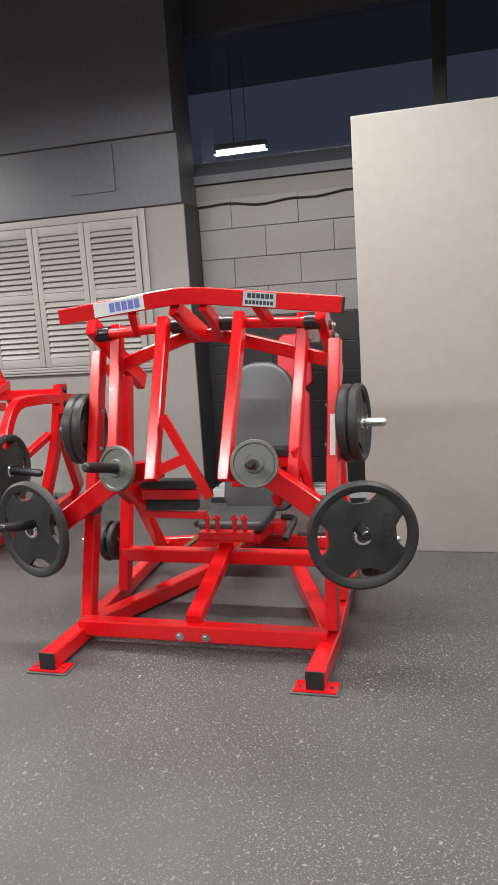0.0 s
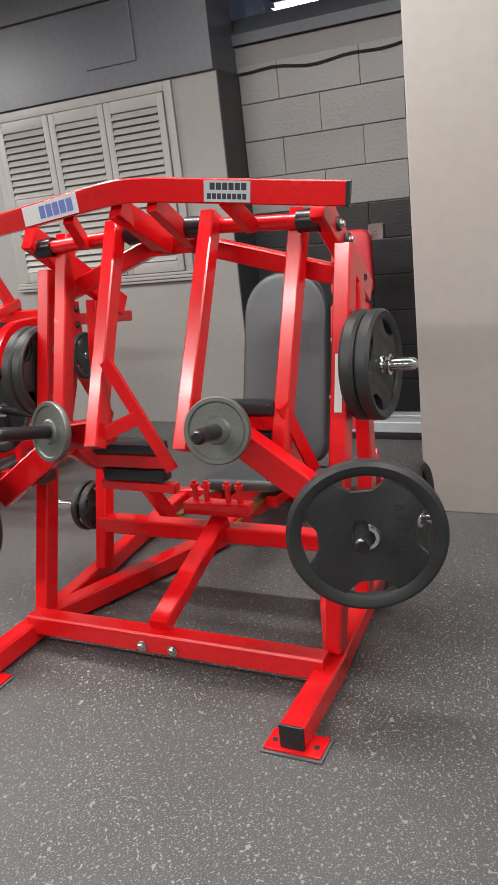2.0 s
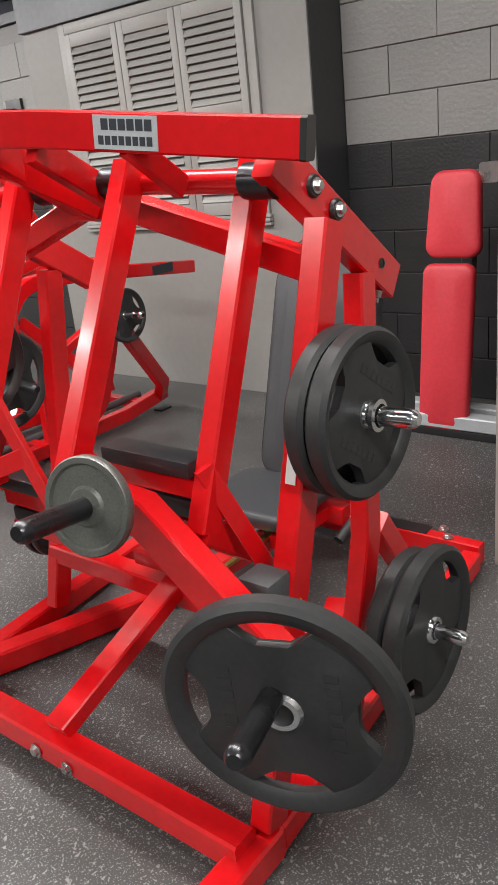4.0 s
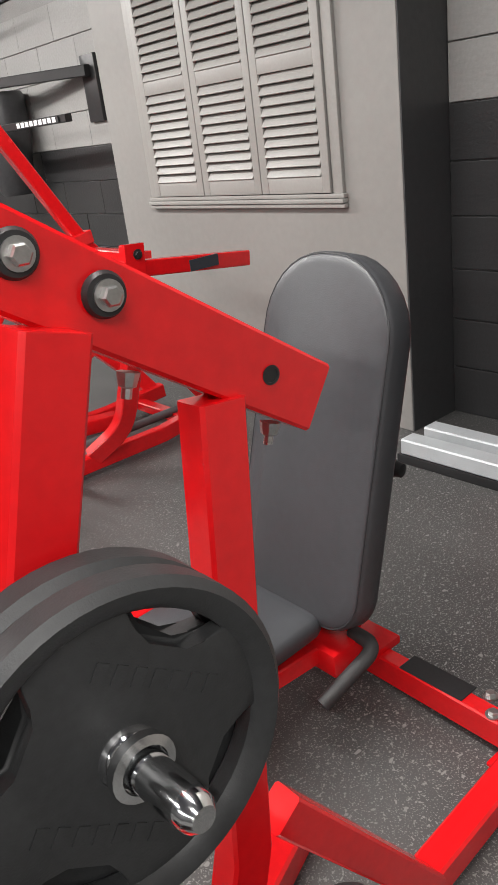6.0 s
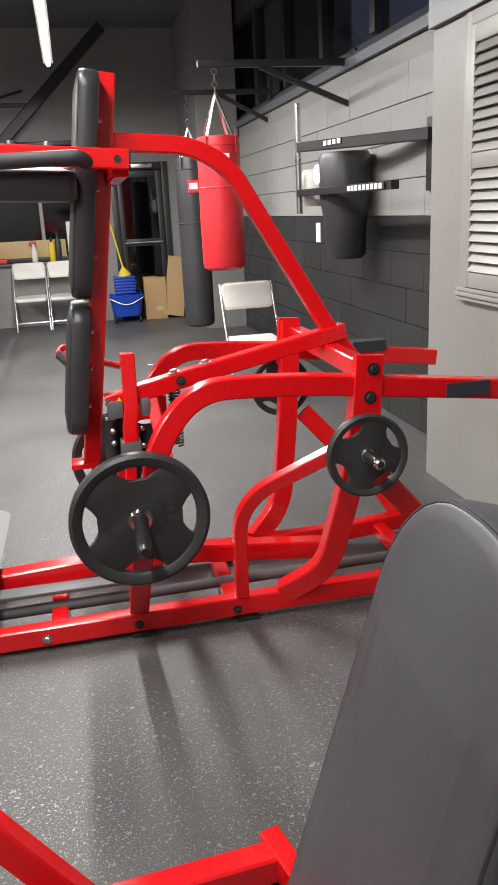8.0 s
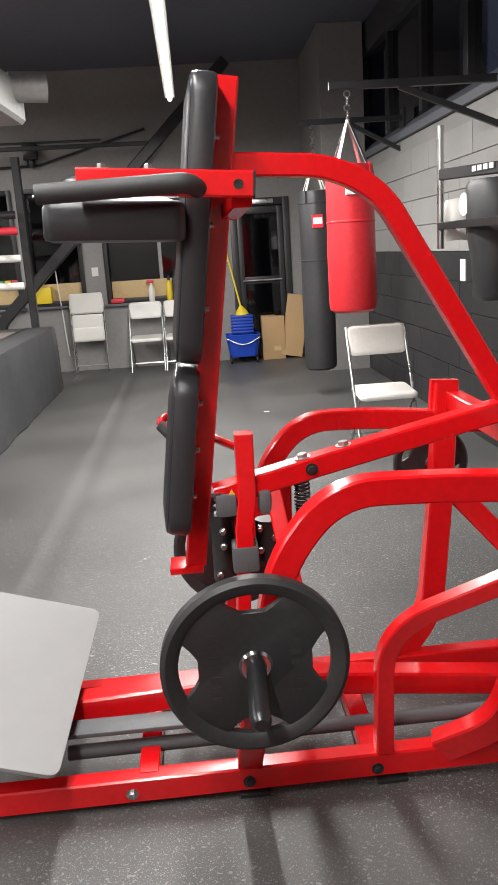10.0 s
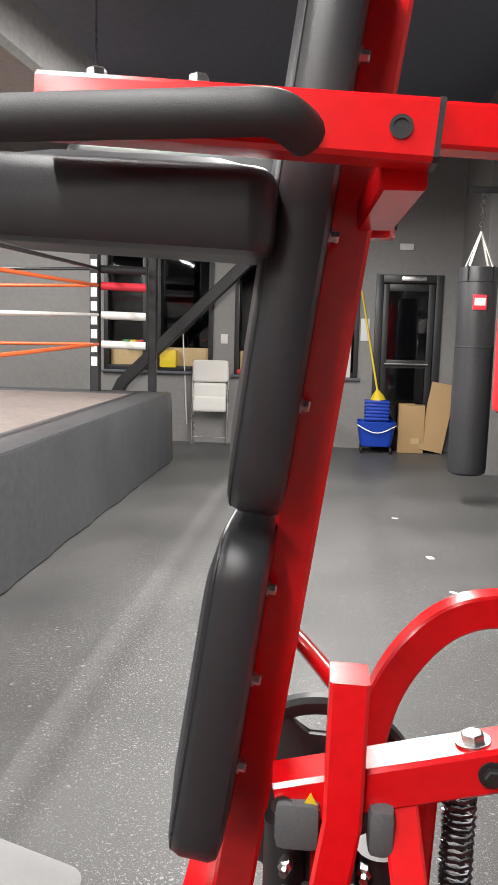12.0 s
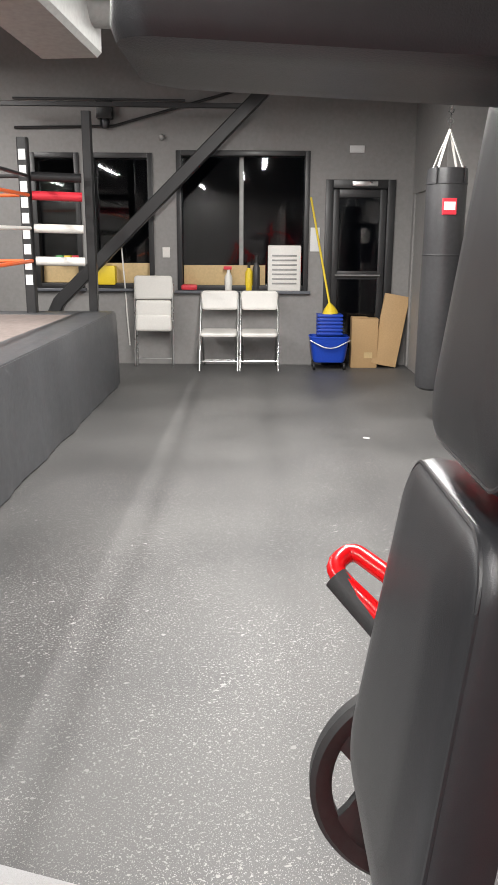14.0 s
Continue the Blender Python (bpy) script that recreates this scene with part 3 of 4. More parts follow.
            part("rubber_washer", lathe([(0.022, 0), (0.023, 0.004), (0.020, 0.010), (0.001, 0.010)], (xx, y, z), (sgn, -0.1, 0), 24), PLASTIC, t)
            bolt(t, (xx + sgn * 0.010, y, z), (sgn, -0.1, 0), 0.0105)
    part("bore", lathe([(0.011, 0), (0.012, 0.0025), (0.009, 0.0025), (0.009, 0.001), (0.001, 0.001)], (1.862, -2.150, 1.172), (1, -0.1, 0), 20), PLASTIC, t)
    for y, z in ((-2.325, 1.225), (-2.145, 1.108)):
        part("nut", lathe([(0.013, 0), (0.010, 0.015), (0.006, 0.017), (0.006, 0.028), (0.001, 0.028)], (1.846, y, z), (0, -0.3, -1), 8), STEEL, t, smooth=False)
    part("rear_spreader", tube([(0.775, -2.43, 1.205), (1.20, -2.43, 1.352), (1.36, -2.43, 1.352), (1.855, -2.43, 1.215)], 0.055, 0.06, (0, 1, 0)), RED, t)
    # pivot shafts and levers
    for a, b in ((1.39, 1.84), (2 * CX - 1.39, 2 * CX - 1.84)):
        part("pivot_shaft", rod([(a, -2.51, 1.405), (b, -2.51, 1.385)], 0.024, 18), RED, t)
        for k in (0.0, 0.86):
            x = a + (b - a) * k
            part("bearing", lathe([(0.034, 0), (0.034, 0.07), (0.02, 0.07)], (x, -2.51, 1.405 - 0.02 * k), (b - a, 0, -0.02), 22), DARKSTEEL, t, "black pivot bearing")
    both("inner_lever", [(1.492, -2.53, 1.44), (1.475, -2.86, 0.76)], 0.05, 0.06, (1, 0, 0))
    both("outer_lever", [(1.763, -2.455, 1.42), (1.732, -2.71, 0.72)], 0.05, 0.058, (1, 0, 0))
    both("hanger_tab", [(1.600, -2.635, 1.475), (1.630, -2.53, 1.385)], 0.035, 0.045)
    both("hanger_tab", [(1.375, -2.680, 1.490), (1.375, -2.47, 1.365)], 0.035, 0.06)
    part("centre_tie", tube([(1.235, -2.68, 1.49), (1.285, -2.45, 1.36)], 0.03, 0.075), RED, t)
    for yy in (-2.655, -2.50):
        bolt(t, (1.255, yy, 1.455 + (-2.61 - yy) * 0.5), (-1, 0.1, 0), 0.010)
    both("lever_arm", [(1.46, -2.80, 0.80), (1.64, -2.78, 0.77), (1.97, -2.80, 0.545)], 0.06, 0.09, (0, 1, 0))
    both("lever_foot", [(1.735, -2.72, 0.73), (1.715, -2.55, 0.60)], 0.045, 0.06)
    both("gusset", [(1.728, -2.70, 0.78), (1.62, -2.60, 0.60)], 0.02, 0.06)
    # padded rests carried by the levers
    for x0, x1, z in ((1.455, 1.715, 0.86), (1.015, 1.285, 0.715)):
        part("rest_pad", boxed((x0, -2.715, z - 0.028), (x1, -2.645, z + 0.010), 0.010), VINYL, t, "black vinyl rest pad")
        part("pad_bar", tube([(x0, -2.67, z - 0.058), (x1, -2.67, z - 0.058)], 0.05, 0.05), RED, t)
        part("rest_pad", boxed((x0 + 0.01, -2.69, z - 0.135), (x1 - 0.01, -2.63, z - 0.09), 0.010), VINYL, t, "black vinyl rest pad")
        part("pad_bar", tube([(x0 - 0.01, -2.66, z - 0.155), (x1 + 0.02, -2.66, z - 0.16)], 0.04, 0.032), RED, t)
    # open triangular gusset on the far lever
    part("lever_gusset", tube([(1.195, -2.80, 1.03), (1.375, -2.78, 0.665)], 0.016, 0.042), RED, t)
    part("lever_gusset", tube([(1.150, -2.83, 0.790), (1.285, -2.79, 0.845)], 0.016, 0.045), RED, t)
    part("lever_gusset", tube([(1.745, -2.70, 0.86), (1.80, -2.60, 0.60)], 0.016, 0.04), RED, t)
    # weight horns
    for s in (1, -1):
        X = (lambda x: x) if s > 0 else (lambda x: 2 * CX - x)
        plate_horn(t, (X(2.00), -2.80, 0.555), (X(2.100), -3.095, 0.602), 0.022, DARKSTEEL)
        plate_horn(t, (X(1.88), -2.488, 0.93), (X(2.110), -2.482, 0.936), 0.02)
        plate_horn(t, (X(1.875), -2.33, 0.36 if s > 0 else 0.32), (X(2.14), -2.33, 0.36 if s > 0 else 0.32), 0.018)
        part("collar", lathe([(0.024, 0), (0.033, 0), (0.033, 0.01), (0.024, 0.012)], (X(2.018), -2.485, 0.935), (s, 0, 0), 24, None, True), CHROME, t)
        for z in (0.85, 1.02):
            bolt(t, (X(1.862), -2.79 + (z - 0.09) * 0.3025, z), (-s, 0, 0), 0.009)
        part("stop_block", boxed((X(1.868) - 0.04, -2.735, 0.565), (X(1.868) + 0.04, -2.660, 0.650), 0.008), GREYPL, t, "grey rubber stop block")
    plate_horn(t, (1.60, -2.82, 0.82), (1.662, -3.09, 0.876), 0.022, DARKSTEEL)
    plate_horn(t, (1.018, -2.80, 0.798), (0.955, -3.09, 0.868), 0.022, DARKSTEEL)
    # seat
    part("seat", pad_mesh(0.385, 0.34, 0.055, 0.045, basis((1.178, -1.81, 0.278), (1, 0.03, 0), (0, 1, 0.02))), LIT_VINYL, t, "black vinyl seat cushion")
    lean = Vector((0, 0.24, 0.84)).normalized()
    back = pad_mesh(0.415, 0.88, 0.085, 0.185, basis((1.255, -1.455, 0.705), (1, 0, 0), lean), 0.012, 0.05, 0.012, 0.09)
    rest = part("backrest", back, LIT_VINYL, t, "tall black vinyl backrest with rounded top")
    piping(rest, 0.415, 0.88, 0.085, 0.185, basis((1.255, -1.455, 0.705), (1, 0, 0), lean), 0.012, 0.05, 0.09)
    part("back_post", tube([(1.16, -1.47, 0.10), (1.16, -1.46, 0.30), (1.16, -1.40, 0.55)], 0.06, 0.06, (1, 0, 0)), RED, t)
    part("adjuster_knob", lathe([(0.008, 0), (0.008, 0.05), (0.018, 0.055), (0.022, 0.08), (0.018, 0.105), (0.001, 0.108)], (1.262, -1.345, 0.602), (1, 0.1, -0.06), 20), PLASTIC, t, "black adjuster knob")
    part("seat_frame", tube([(1.05, -1.95, 0.225), (1.05, -1.62, 0.225)], 0.05, 0.05), RED, t)
    part("seat_frame", tube([(1.32, -1.95, 0.225), (1.32, -1.58, 0.205)], 0.05, 0.05), RED, t)
    part("seat_frame", boxed((1.0, -1.66, 0.17), (1.40, -1.56, 0.235), 0.006), RED, t)
    part("guide_bar", tube([(1.00, -2.20, 0.245), (1.00, -1.80, 0.235)], 0.03, 0.012), BRASS, t, "yellow zinc guide bar")
    part("guide_bar", tube([(1.28, -2.25, 0.245), (1.28, -1.80, 0.235)], 0.03, 0.012), BRASS, t, "yellow zinc guide bar")
    spring = [(1.20 + 0.016 * math.cos(i * 0.9), -2.15 + i * 0.0032, 0.19 + 0.016 * math.sin(i * 0.9)) for i in range(130)]
    part("spring", rod(spring, 0.003, 5), STEEL, t, "coiled steel spring")
    for x0, x1 in ((1.37, 1.46), (1.03, 0.93)):
        part("seat_handle", rod(curve_pts([(x0, -1.56, 0.24), (x1, -1.57, 0.245), (x1 - 0.03, -1.74, 0.24 if x1 < 1 else 0.16)], 5, 0.05), 0.019, 12), FOAM, t, "black foam seat handle")
    part("rear_crossbar", tube([(0.57, -1.55, 0.06), (1.05, -1.43, 0.06), (1.82, -1.445, 0.06)], 0.075, 0.05, (0, 0, 1)), RED, t)
    part("rear_plate", boxed((1.10, -1.50, 0.09), (1.36, -1.37, 0.115), 0.005), RED, t)
    part("grip_tape", boxed((1.43, -1.462, 0.0985), (1.62, -1.398, 0.101), 0.001, None), PLASTIC, t, "black grip tape", smooth=False)
    part("rear_rail", tube([(0.735, -2.78, 0.052), (0.665, -2.10, 0.052), (0.62, -1.52, 0.052)], 0.066, 0.07, (1, 0, 0)), RED, t)
    part("rear_rail", tube([(1.885, -2.78, 0.052), (1.80, -1.49, 0.052)], 0.066, 0.07, (1, 0, 0)), RED, t)
    part("foot", boxed((1.72, -1.51, 0), (1.80, -1.41, 0.010), 0.003), RED, t)
    bolt(t, (1.66, -1.40, 0.098), (0, 0, 1))
    bolt(t, (1.70, -1.45, 0.098), (0, 0, 1))
    # stickers on the head beam
    d = (Vector(beam[5]) - Vector(beam[4])).normalized()
    up = Vector((0, -0.04, 1))
    m = basis(Vector(beam[4]) + d * 0.155 + Vector((0, -0.0222, 0)), d, up)
    plate = part("name_plate", boxed((0.0, -0.030, 0.0), (0.140, 0.030, 0.002), 0.0, m), STICKER, t, "silver name plate with dark lettering bars", smooth=False)
    for z0, z1, n, a in ((0.004, 0.024, 6, 0.018), (-0.022, -0.006, 8, 0.010)):
        w = (0.132 - a) / n
        for i in range(n):
            part("mark", boxed((a + i * w, z0, 0.002), (a + (i + 1) * w - 0.0035, z1, 0.0026), 0, m), INK, plate, smooth=False)
    d = (Vector(beam[0]) - Vector(beam[1])).normalized()
    m = basis(Vector(beam[1]) + d * 0.10 + Vector((0, -0.0225, 0)), -d, (0, 0, 1))
    plate = part("decal", boxed((-0.28, -0.031, 0.0), (0.0, 0.031, 0.002), 0.0, m), PAPER, t, "white and blue decal", smooth=False)
    for i in range(5):
        part("mark", boxed((-0.19 + i * 0.035, -0.02, 0.003), (-0.162 + i * 0.035, 0.02, 0.0038), 0, m), BLUEINK, plate, smooth=False)
    part("label_strip", boxed((-0.012, -0.09, 0), (0.012, 0.09, 0.002), 0, basis((1.8895, -2.546 - 0.0372, 0.90), (1, 0, 0), (0, 0.301, 1))), PAPER, t, "white instruction label", smooth=False)
    m = basis((1.9155, -2.645, 0.55), (0, 1, 0), (0, 0, 1))
    part("warning_label", extrude([(-0.02, -0.025), (0.022, -0.025), (0.0, 0.03)], m, 0, 0.002), YELLOW, t, "yellow warning triangle", smooth=False)
    return t


chest_press()
fa = (0.32, -0.945, -0.03)
weight_plate((2.050, -2.905, 0.545), fa, 0.445, 0.042, "large black rubber plate on the chest press's low horn", 2, True)
weight_plate((0.565, -2.905, 0.545), (-0.32, -0.945, -0.03), 0.445, 0.042, "large black rubber plate on the chest press's low horn", 8, True)
for sg in (1, -1):
    for k, d in enumerate((0.345, 0.345)):
        xx = 1.945 + 0.048 * k
        weight_plate((xx if sg > 0 else 2 * CX - xx, -2.486, 0.935), (sg, -0.05, 0.02), d, 0.046, "black rubber plate stacked high on the chest press", 45 + 10 * k, True)
    for k, d in enumerate((0.36, 0.40) if sg > 0 else (0.20, 0.21)):
        xx = 1.99 + 0.055 * k if sg > 0 else 0.68 - 0.04 * k
        weight_plate((xx, -2.33, 0.36 if sg > 0 else 0.32), (sg, 0, 0), d, 0.046 if sg > 0 else 0.03, "black rubber plate stored low on the chest press", 20 + 25 * k)
iron_disc((1.622, -2.90, 0.838), (0.2, -0.95, 0.2), 0.20, "small grey iron plate on a lever horn")
iron_disc((0.998, -2.885, 0.818), (-0.28, -0.93, 0.2), 0.20, "small grey iron plate on a lever horn")

# ---- squat press, the red machine with a tall back pad ----
MX = -0.86


def squat_press():
    t = thing("squat_press", "red plate-loaded squat machine with black back pads", "exercise machine")

    def mir(p):
        return (2 * MX - p[0], p[1], p[2])

    def both(name, pts, w=0.075, h=0.075, side=(1, 0, 0), label=""):
        part(name, tube(pts, w, h, side), RED, t, label)
        part(name, tube([mir(p) for p in pts], w, h, side), RED, t, label)
    both("base_rail", [(-0.6, -2.75, 0.05), (-0.6, -0.80, 0.065), (-0.62, -0.45, 0.10)], 0.06, 0.075)
    for y in (-2.6, -1.75, -1.35, -0.5):
        for xx in (-0.6, 2 * MX + 0.6):
            part("rubber_foot", boxed((xx - 0.035, y - 0.045, 0), (xx + 0.035, y + 0.045, 0.0125), 0.003), PLASTIC, t, "black rubber foot")
    for y in (-1.765, -1.393):
        bolt(t, (-0.57, y, 0.052), (1, 0, 0), 0.012, PLASTIC)
    bolt(t, (-0.57, -2.10, 0.05), (1, 0, 0), 0.012)
    for y in (-2.7, -2.05, -1.40, -0.62):
        part("crossbar", tube([(-0.60, y, 0.07), (2 * MX + 0.60, y, 0.07)], 0.06, 0.05), RED, t)
    part("guide_tube", rod([(-0.74, -2.3, 0.085), (-0.74, -0.55, 0.10)], 0.022, 14), GREYPL, t, "grey guide tube")
    part("slide_cover", boxed((-0.78, -2.30, 0.155), (-0.70, -1.80, 0.17), 0.004), GREYPL, t)
    part("centre_rail", tube([(MX, -2.60, 0.15), (MX, -1.65, 0.20), (MX, -0.9, 0.12)], 0.08, 0.075, (1, 0, 0)), RED, t)
    # swinging arms
    arch = curve_pts([(-0.37, -1.72, 0.50), (-0.37, -1.66, 0.80), (-0.37, -1.52, 0.965), (-0.37, -1.20, 0.955), (-0.40, -0.30, 0.845)], 7, 0.22)
    part("swing_arm", tube(arch, 0.06, 0.07, (1, 0, 0)), RED, t, "red curved swing arm")
    part("swing_arm", tube([Vector(mir(p)) + Vector((0, 0.05, -0.045)) for p in arch], 0.06, 0.07, (1, 0, 0)), RED, t, "red curved swing arm")
    both("arm_drop", [(-0.37, -1.72, 0.55), (-0.45, -1.75, 0.30), (-0.58, -1.76, 0.12)], 0.06, 0.07)
    both("upright", curve_pts([(-0.37, -0.94, 1.02), (-0.42, -0.98, 0.60), (-0.52, -1.05, 0.20), (-0.60, -1.20, 0.085)], 6, 0.15), 0.06, 0.085)
    both("rear_leg", [(-0.40, -0.90, 0.60), (-0.52, -0.55, 0.20), (-0.60, -0.50, 0.10)], 0.06, 0.08)
    part("brace", tube(curve_pts([(-0.43, -1.05, 0.68), (-0.54, -1.30, 0.53), (-0.58, -1.365, 0.42), (-0.59, -1.37, 0.10)], 6, 0.10), 0.05, 0.05, (1, 0, 0)), RED, t)
    both("hinge_plate", [(-0.355, -0.94, 1.03), (-0.355, -0.955, 0.82)], 0.03, 0.10)
    for z, y in ((0.985, -0.932), (0.89, -0.945), (0.815, -0.955)):
        bolt(t, (-0.338, y, z), (1, 0, 0), 0.015, PLASTIC)
    for s in (1, -1):
        X = (lambda x: x) if s > 0 else (lambda x: 2 * MX - x)
        dz = 0.0 if s > 0 else -0.125
        plate_horn(t, (X(-0.38), -1.735, 0.575 + dz), (X(-0.085), -1.745, 0.552 + dz), 0.024, DARKSTEEL)
        plate_horn(t, (X(-0.37), -0.97, 0.70), (X(-0.15), -0.98, 0.715), 0.02)
        part("name_plate", boxed((X(-0.39) - 0.037, -0.66, 0.855), (X(-0.39) + 0.037, -0.50, 0.905), 0), INK, t, "dark name plate", smooth=False)
    # rocker and overhead tube
    part("rocker", tube([(-0.70, -1.80, 0.872), (-0.72, -1.50, 0.937), (-0.86, -0.86, 1.035)], 0.065, 0.06, (1, 0, 0)), RED, t)
    part("rocker_bracket", tube([(-0.700, -1.712, 1.045), (-0.690, -1.715, 0.86), (-0.680, -1.728, 0.78), (-0.680, -1.728, 0.735)], 0.074, 0.05, (1, 0, 0)), RED, t)
    part("stop_block", boxed((-0.72, -1.765, 0.660), (-0.64, -1.692, 0.736), 0.008), GREYPL, t, "grey rubber stop block")
    for ya, yb in ((-1.80, -1.742), (-1.682, -1.648)):
        part("bumper", boxed((-0.725, ya, 0.820), (-0.655, yb, 0.885), 0.012), GREYPL, t, "grey rubber bumper")
    for x, y, z in ((-0.715, -1.55, 0.957), (-0.740, -1.43, 0.977)):
        bolt(t, (x, y, z), (0, -0.15, 1), 0.016)
    bolt(t, (-0.684, -1.53, 0.931), (1, 0, 0), 0.012, PLASTIC)
    part("strut", tube([(-0.70, -1.64, 0.87), (-0.56, -1.60, 0.60)], 0.04, 0.045, (1, 0, 0)), RED, t)
    part("strut", tube([(-0.78, -1.60, 0.90), (-0.78, -1.62, 0.74)], 0.02, 0.03, (1, 0, 0)), RED, t)
    part("bracket_tail", tube([(-0.69, -1.735, 0.665), (-0.69, -1.745, 0.50)], 0.05, 0.04, (1, 0, 0)), RED, t)
    part("damper", rod([(-0.74, -1.66, 0.78), (-0.74, -1.66, 0.66)], 0.032, 18), PLASTIC, t, "black rubber damper")
    part("damper", rod([(-0.76, -1.79, 0.80), (-0.76, -1.79, 0.60)], 0.030, 18), PLASTIC, t, "black rubber damper")
    for yy, zz in ((-1.68, 0.765), (-1.64, 0.735), (-1.68, 0.70), (-1.785, 0.765), (-1.785, 0.72), (-1.80, 0.635)):
        part("link_nut", lathe([(0.010, 0), (0.010, 0.016), (0.006, 0.018), (0.006, 0.03), (0.001, 0.03)], (-0.715, yy, zz), (1, -0.1, 0), 6), STEEL, t, smooth=False)
    part("side_bore", lathe([(0.014, 0), (0.015, 0.003), (0.009, 0.003), (0.009, 0.001), (0.001, 0.001)], (-0.667, -1.79, 0.876), (1, 0, 0), 18), STEEL, t)
    part("link", tube([(-0.80, -1.60, 0.86), (-0.80, -1.62, 0.30)], 0.045, 0.045, (1, 0, 0)), RED, t)
    coil = [(-0.80 + 0.022 * math.cos(i * 0.8), -1.545 + 0.022 * math.sin(i * 0.8), 0.66 + i * 0.00145) for i in range(170)]
    part("spring", rod(coil, 0.0035, 5), DARKSTEEL, t, "coiled steel spring")
    over = curve_pts([(MX, -1.72, 1.755), (MX, -1.42, 1.735), (MX, -1.28, 1.66), (MX, -0.90, 1.02), (MX, -0.80, 0.90)], 7, 0.14)
    part("overhead_tube", tube(over, 0.055, 0.06, (1, 0, 0)), RED, t, "red overhead tube bent at the shoulder")
    part("cross_tie", tube([(-0.40, -0.92, 0.96), (2 * MX + 0.40, -0.92, 0.96)], 0.06, 0.07), RED, t)
    # back column and pads
    part("back_column", tube([(MX, -1.685, 1.97), (MX, -1.872, 0.62)], 0.07, 0.062, (1, 0, 0)), RED, t)
    part("column_foot", boxed((MX - 0.05, -1.95, 0.60), (MX + 0.05, -1.85, 0.62), 0.004), RED, t)
    lean = Vector((0, 0.135, 1)).normalized()
    for name, w, h, taper, at, label in (("upper_pad", 0.31, 0.735, -0.06, (MX + 0.02, -1.760, 1.597), "black vinyl upper back pad"),
                                         ("lower_pad", 0.36, 0.455, 0.22, (MX, -1.846, 0.982), "black vinyl lower back pad")):
        m = basis(at, (1, 0, 0), lean)
        pad = part(name, pad_mesh(w, h, 0.075, 0.06, m, 0.0, taper), VINYL, t, label)
        piping(pad, w, h, 0.075, 0.06, m, 0.0, taper)
        for k in (-0.3, 0.0, 0.3):
            for sx in (-0.06, 0.06):
                bolt(pad, m @ Vector((sx, k * h, 0.0)), m.to_3x3() @ Vector((0, 0, -1)), 0.008)
    # shoulder yoke
    for s in (1, -1):
        X = (lambda x: x) if s > 0 else (lambda x: 2 * MX - x)
        y_out, y_in = -2.07, -1.655
        part("yoke_arm", tube([(X(-0.60), y_out, 1.708), (X(-0.60), y_in, 1.678)], 0.055, 0.062, (1, 0, 0)), RED, t)
        part("end_cap", tube([(X(-0.60), y_in, 1.678), (X(-0.60), y_in + 0.006, 1.6775)], 0.057, 0.064, (1, 0, 0)), PLASTIC, t)
        part("bore", lathe([(0.011, 0), (0.012, 0.003), (0.008, 0.003), (0.008, 0.001), (0.001, 0.001)], (X(-0.573), -1.69, 1.680), (s, 0, 0), 20), PLASTIC, t)
        part("yoke_foot", tube([(X(-0.63), -1.68, 1.648), (X(-0.82), -1.70, 1.63)], 0.05, 0.04), RED, t)
        for yy in (-2.01, -1.90):
            bolt(t, (X(-0.60), yy, 1.702 - 0.07 * (yy + 1.95)+0.028), (0, 0, 1), 0.011)
        part("shoulder_pad", pad_mesh(0.17, 0.35, 0.10, 0.03, basis((X(-0.705), -1.998, 1.566 if s > 0 else 1.650), (1, 0, 0), (0, 1, -0.05)), 0, 0, 0.02), VINYL, t, "black vinyl shoulder pad")
        part("yoke_grip", rod(curve_pts([(X(-0.585), -1.785, 1.675), (X(-0.545), -1.81, 1.688), (X(-0.540), -2.16, 1.68)], 5, 0.03), 0.0235, 16), FOAM, t, "black foam grip")
    part("release_handle", rod(curve_pts([(-0.73, -1.70, 0.985), (-0.98, -1.78, 0.965), (-1.20, -1.93, 1.01), (-1.16, -1.965, 0.995), (-1.10, -1.90, 0.95)], 5, 0.04), 0.014, 10), RED, t)
    part("handle_grip", rod([(-1.15, -1.957, 0.985), (-1.085, -1.885, 0.92)], 0.019, 12), FOAM, t, "grey foam handle grip")
    # linkage between the pads
    part("link_housing", boxed((-0.80, -1.80, 0.60), (-0.76, -1.70, 0.82), 0.006), PLASTIC, t)
    # foot platform
    m = basis((-0.86, -2.545, 0.335), (0.72, -0.035, -0.10), (0, 1, -0.30))
    part("foot_platform", extrude(round_rect(0.78, 0.60, 0.03), m, -0.006, 0.006, 0.002), PLATEGREY, t, "grey grit-coated foot platform")
    part("platform_support", tube([(MX, -2.52, 0.27), (MX, -2.50, 0.12)], 0.08, 0.2, (1, 0, 0)), RED, t)
    part("platform_head", tube([(-0.86, -2.95, 0.30), (-0.86, -2.75, 0.36)], 0.10, 0.09, (1, 0, 0)), RED, t)
    part("warning_label", extrude([(-0.012, -0.01), (0.012, -0.01), (0.0, 0.012)], basis((-0.6655, -1.755, 0.886), (0, 1, 0), (0, 0, 1)), 0, 0.002), YELLOW, t, "yellow warning triangle", smooth=False)
    return t


squat_press()
for sg in (1, -1):
    Xf = (lambda x: x) if sg > 0 else (lambda x: 2 * MX - x)
    weight_plate((Xf(-0.315), -1.738, 0.568 if sg > 0 else 0.443), (sg, 0.03, -0.02), 0.455, 0.045, "large black rubber plate on the squat machine", 45 * 0, True)
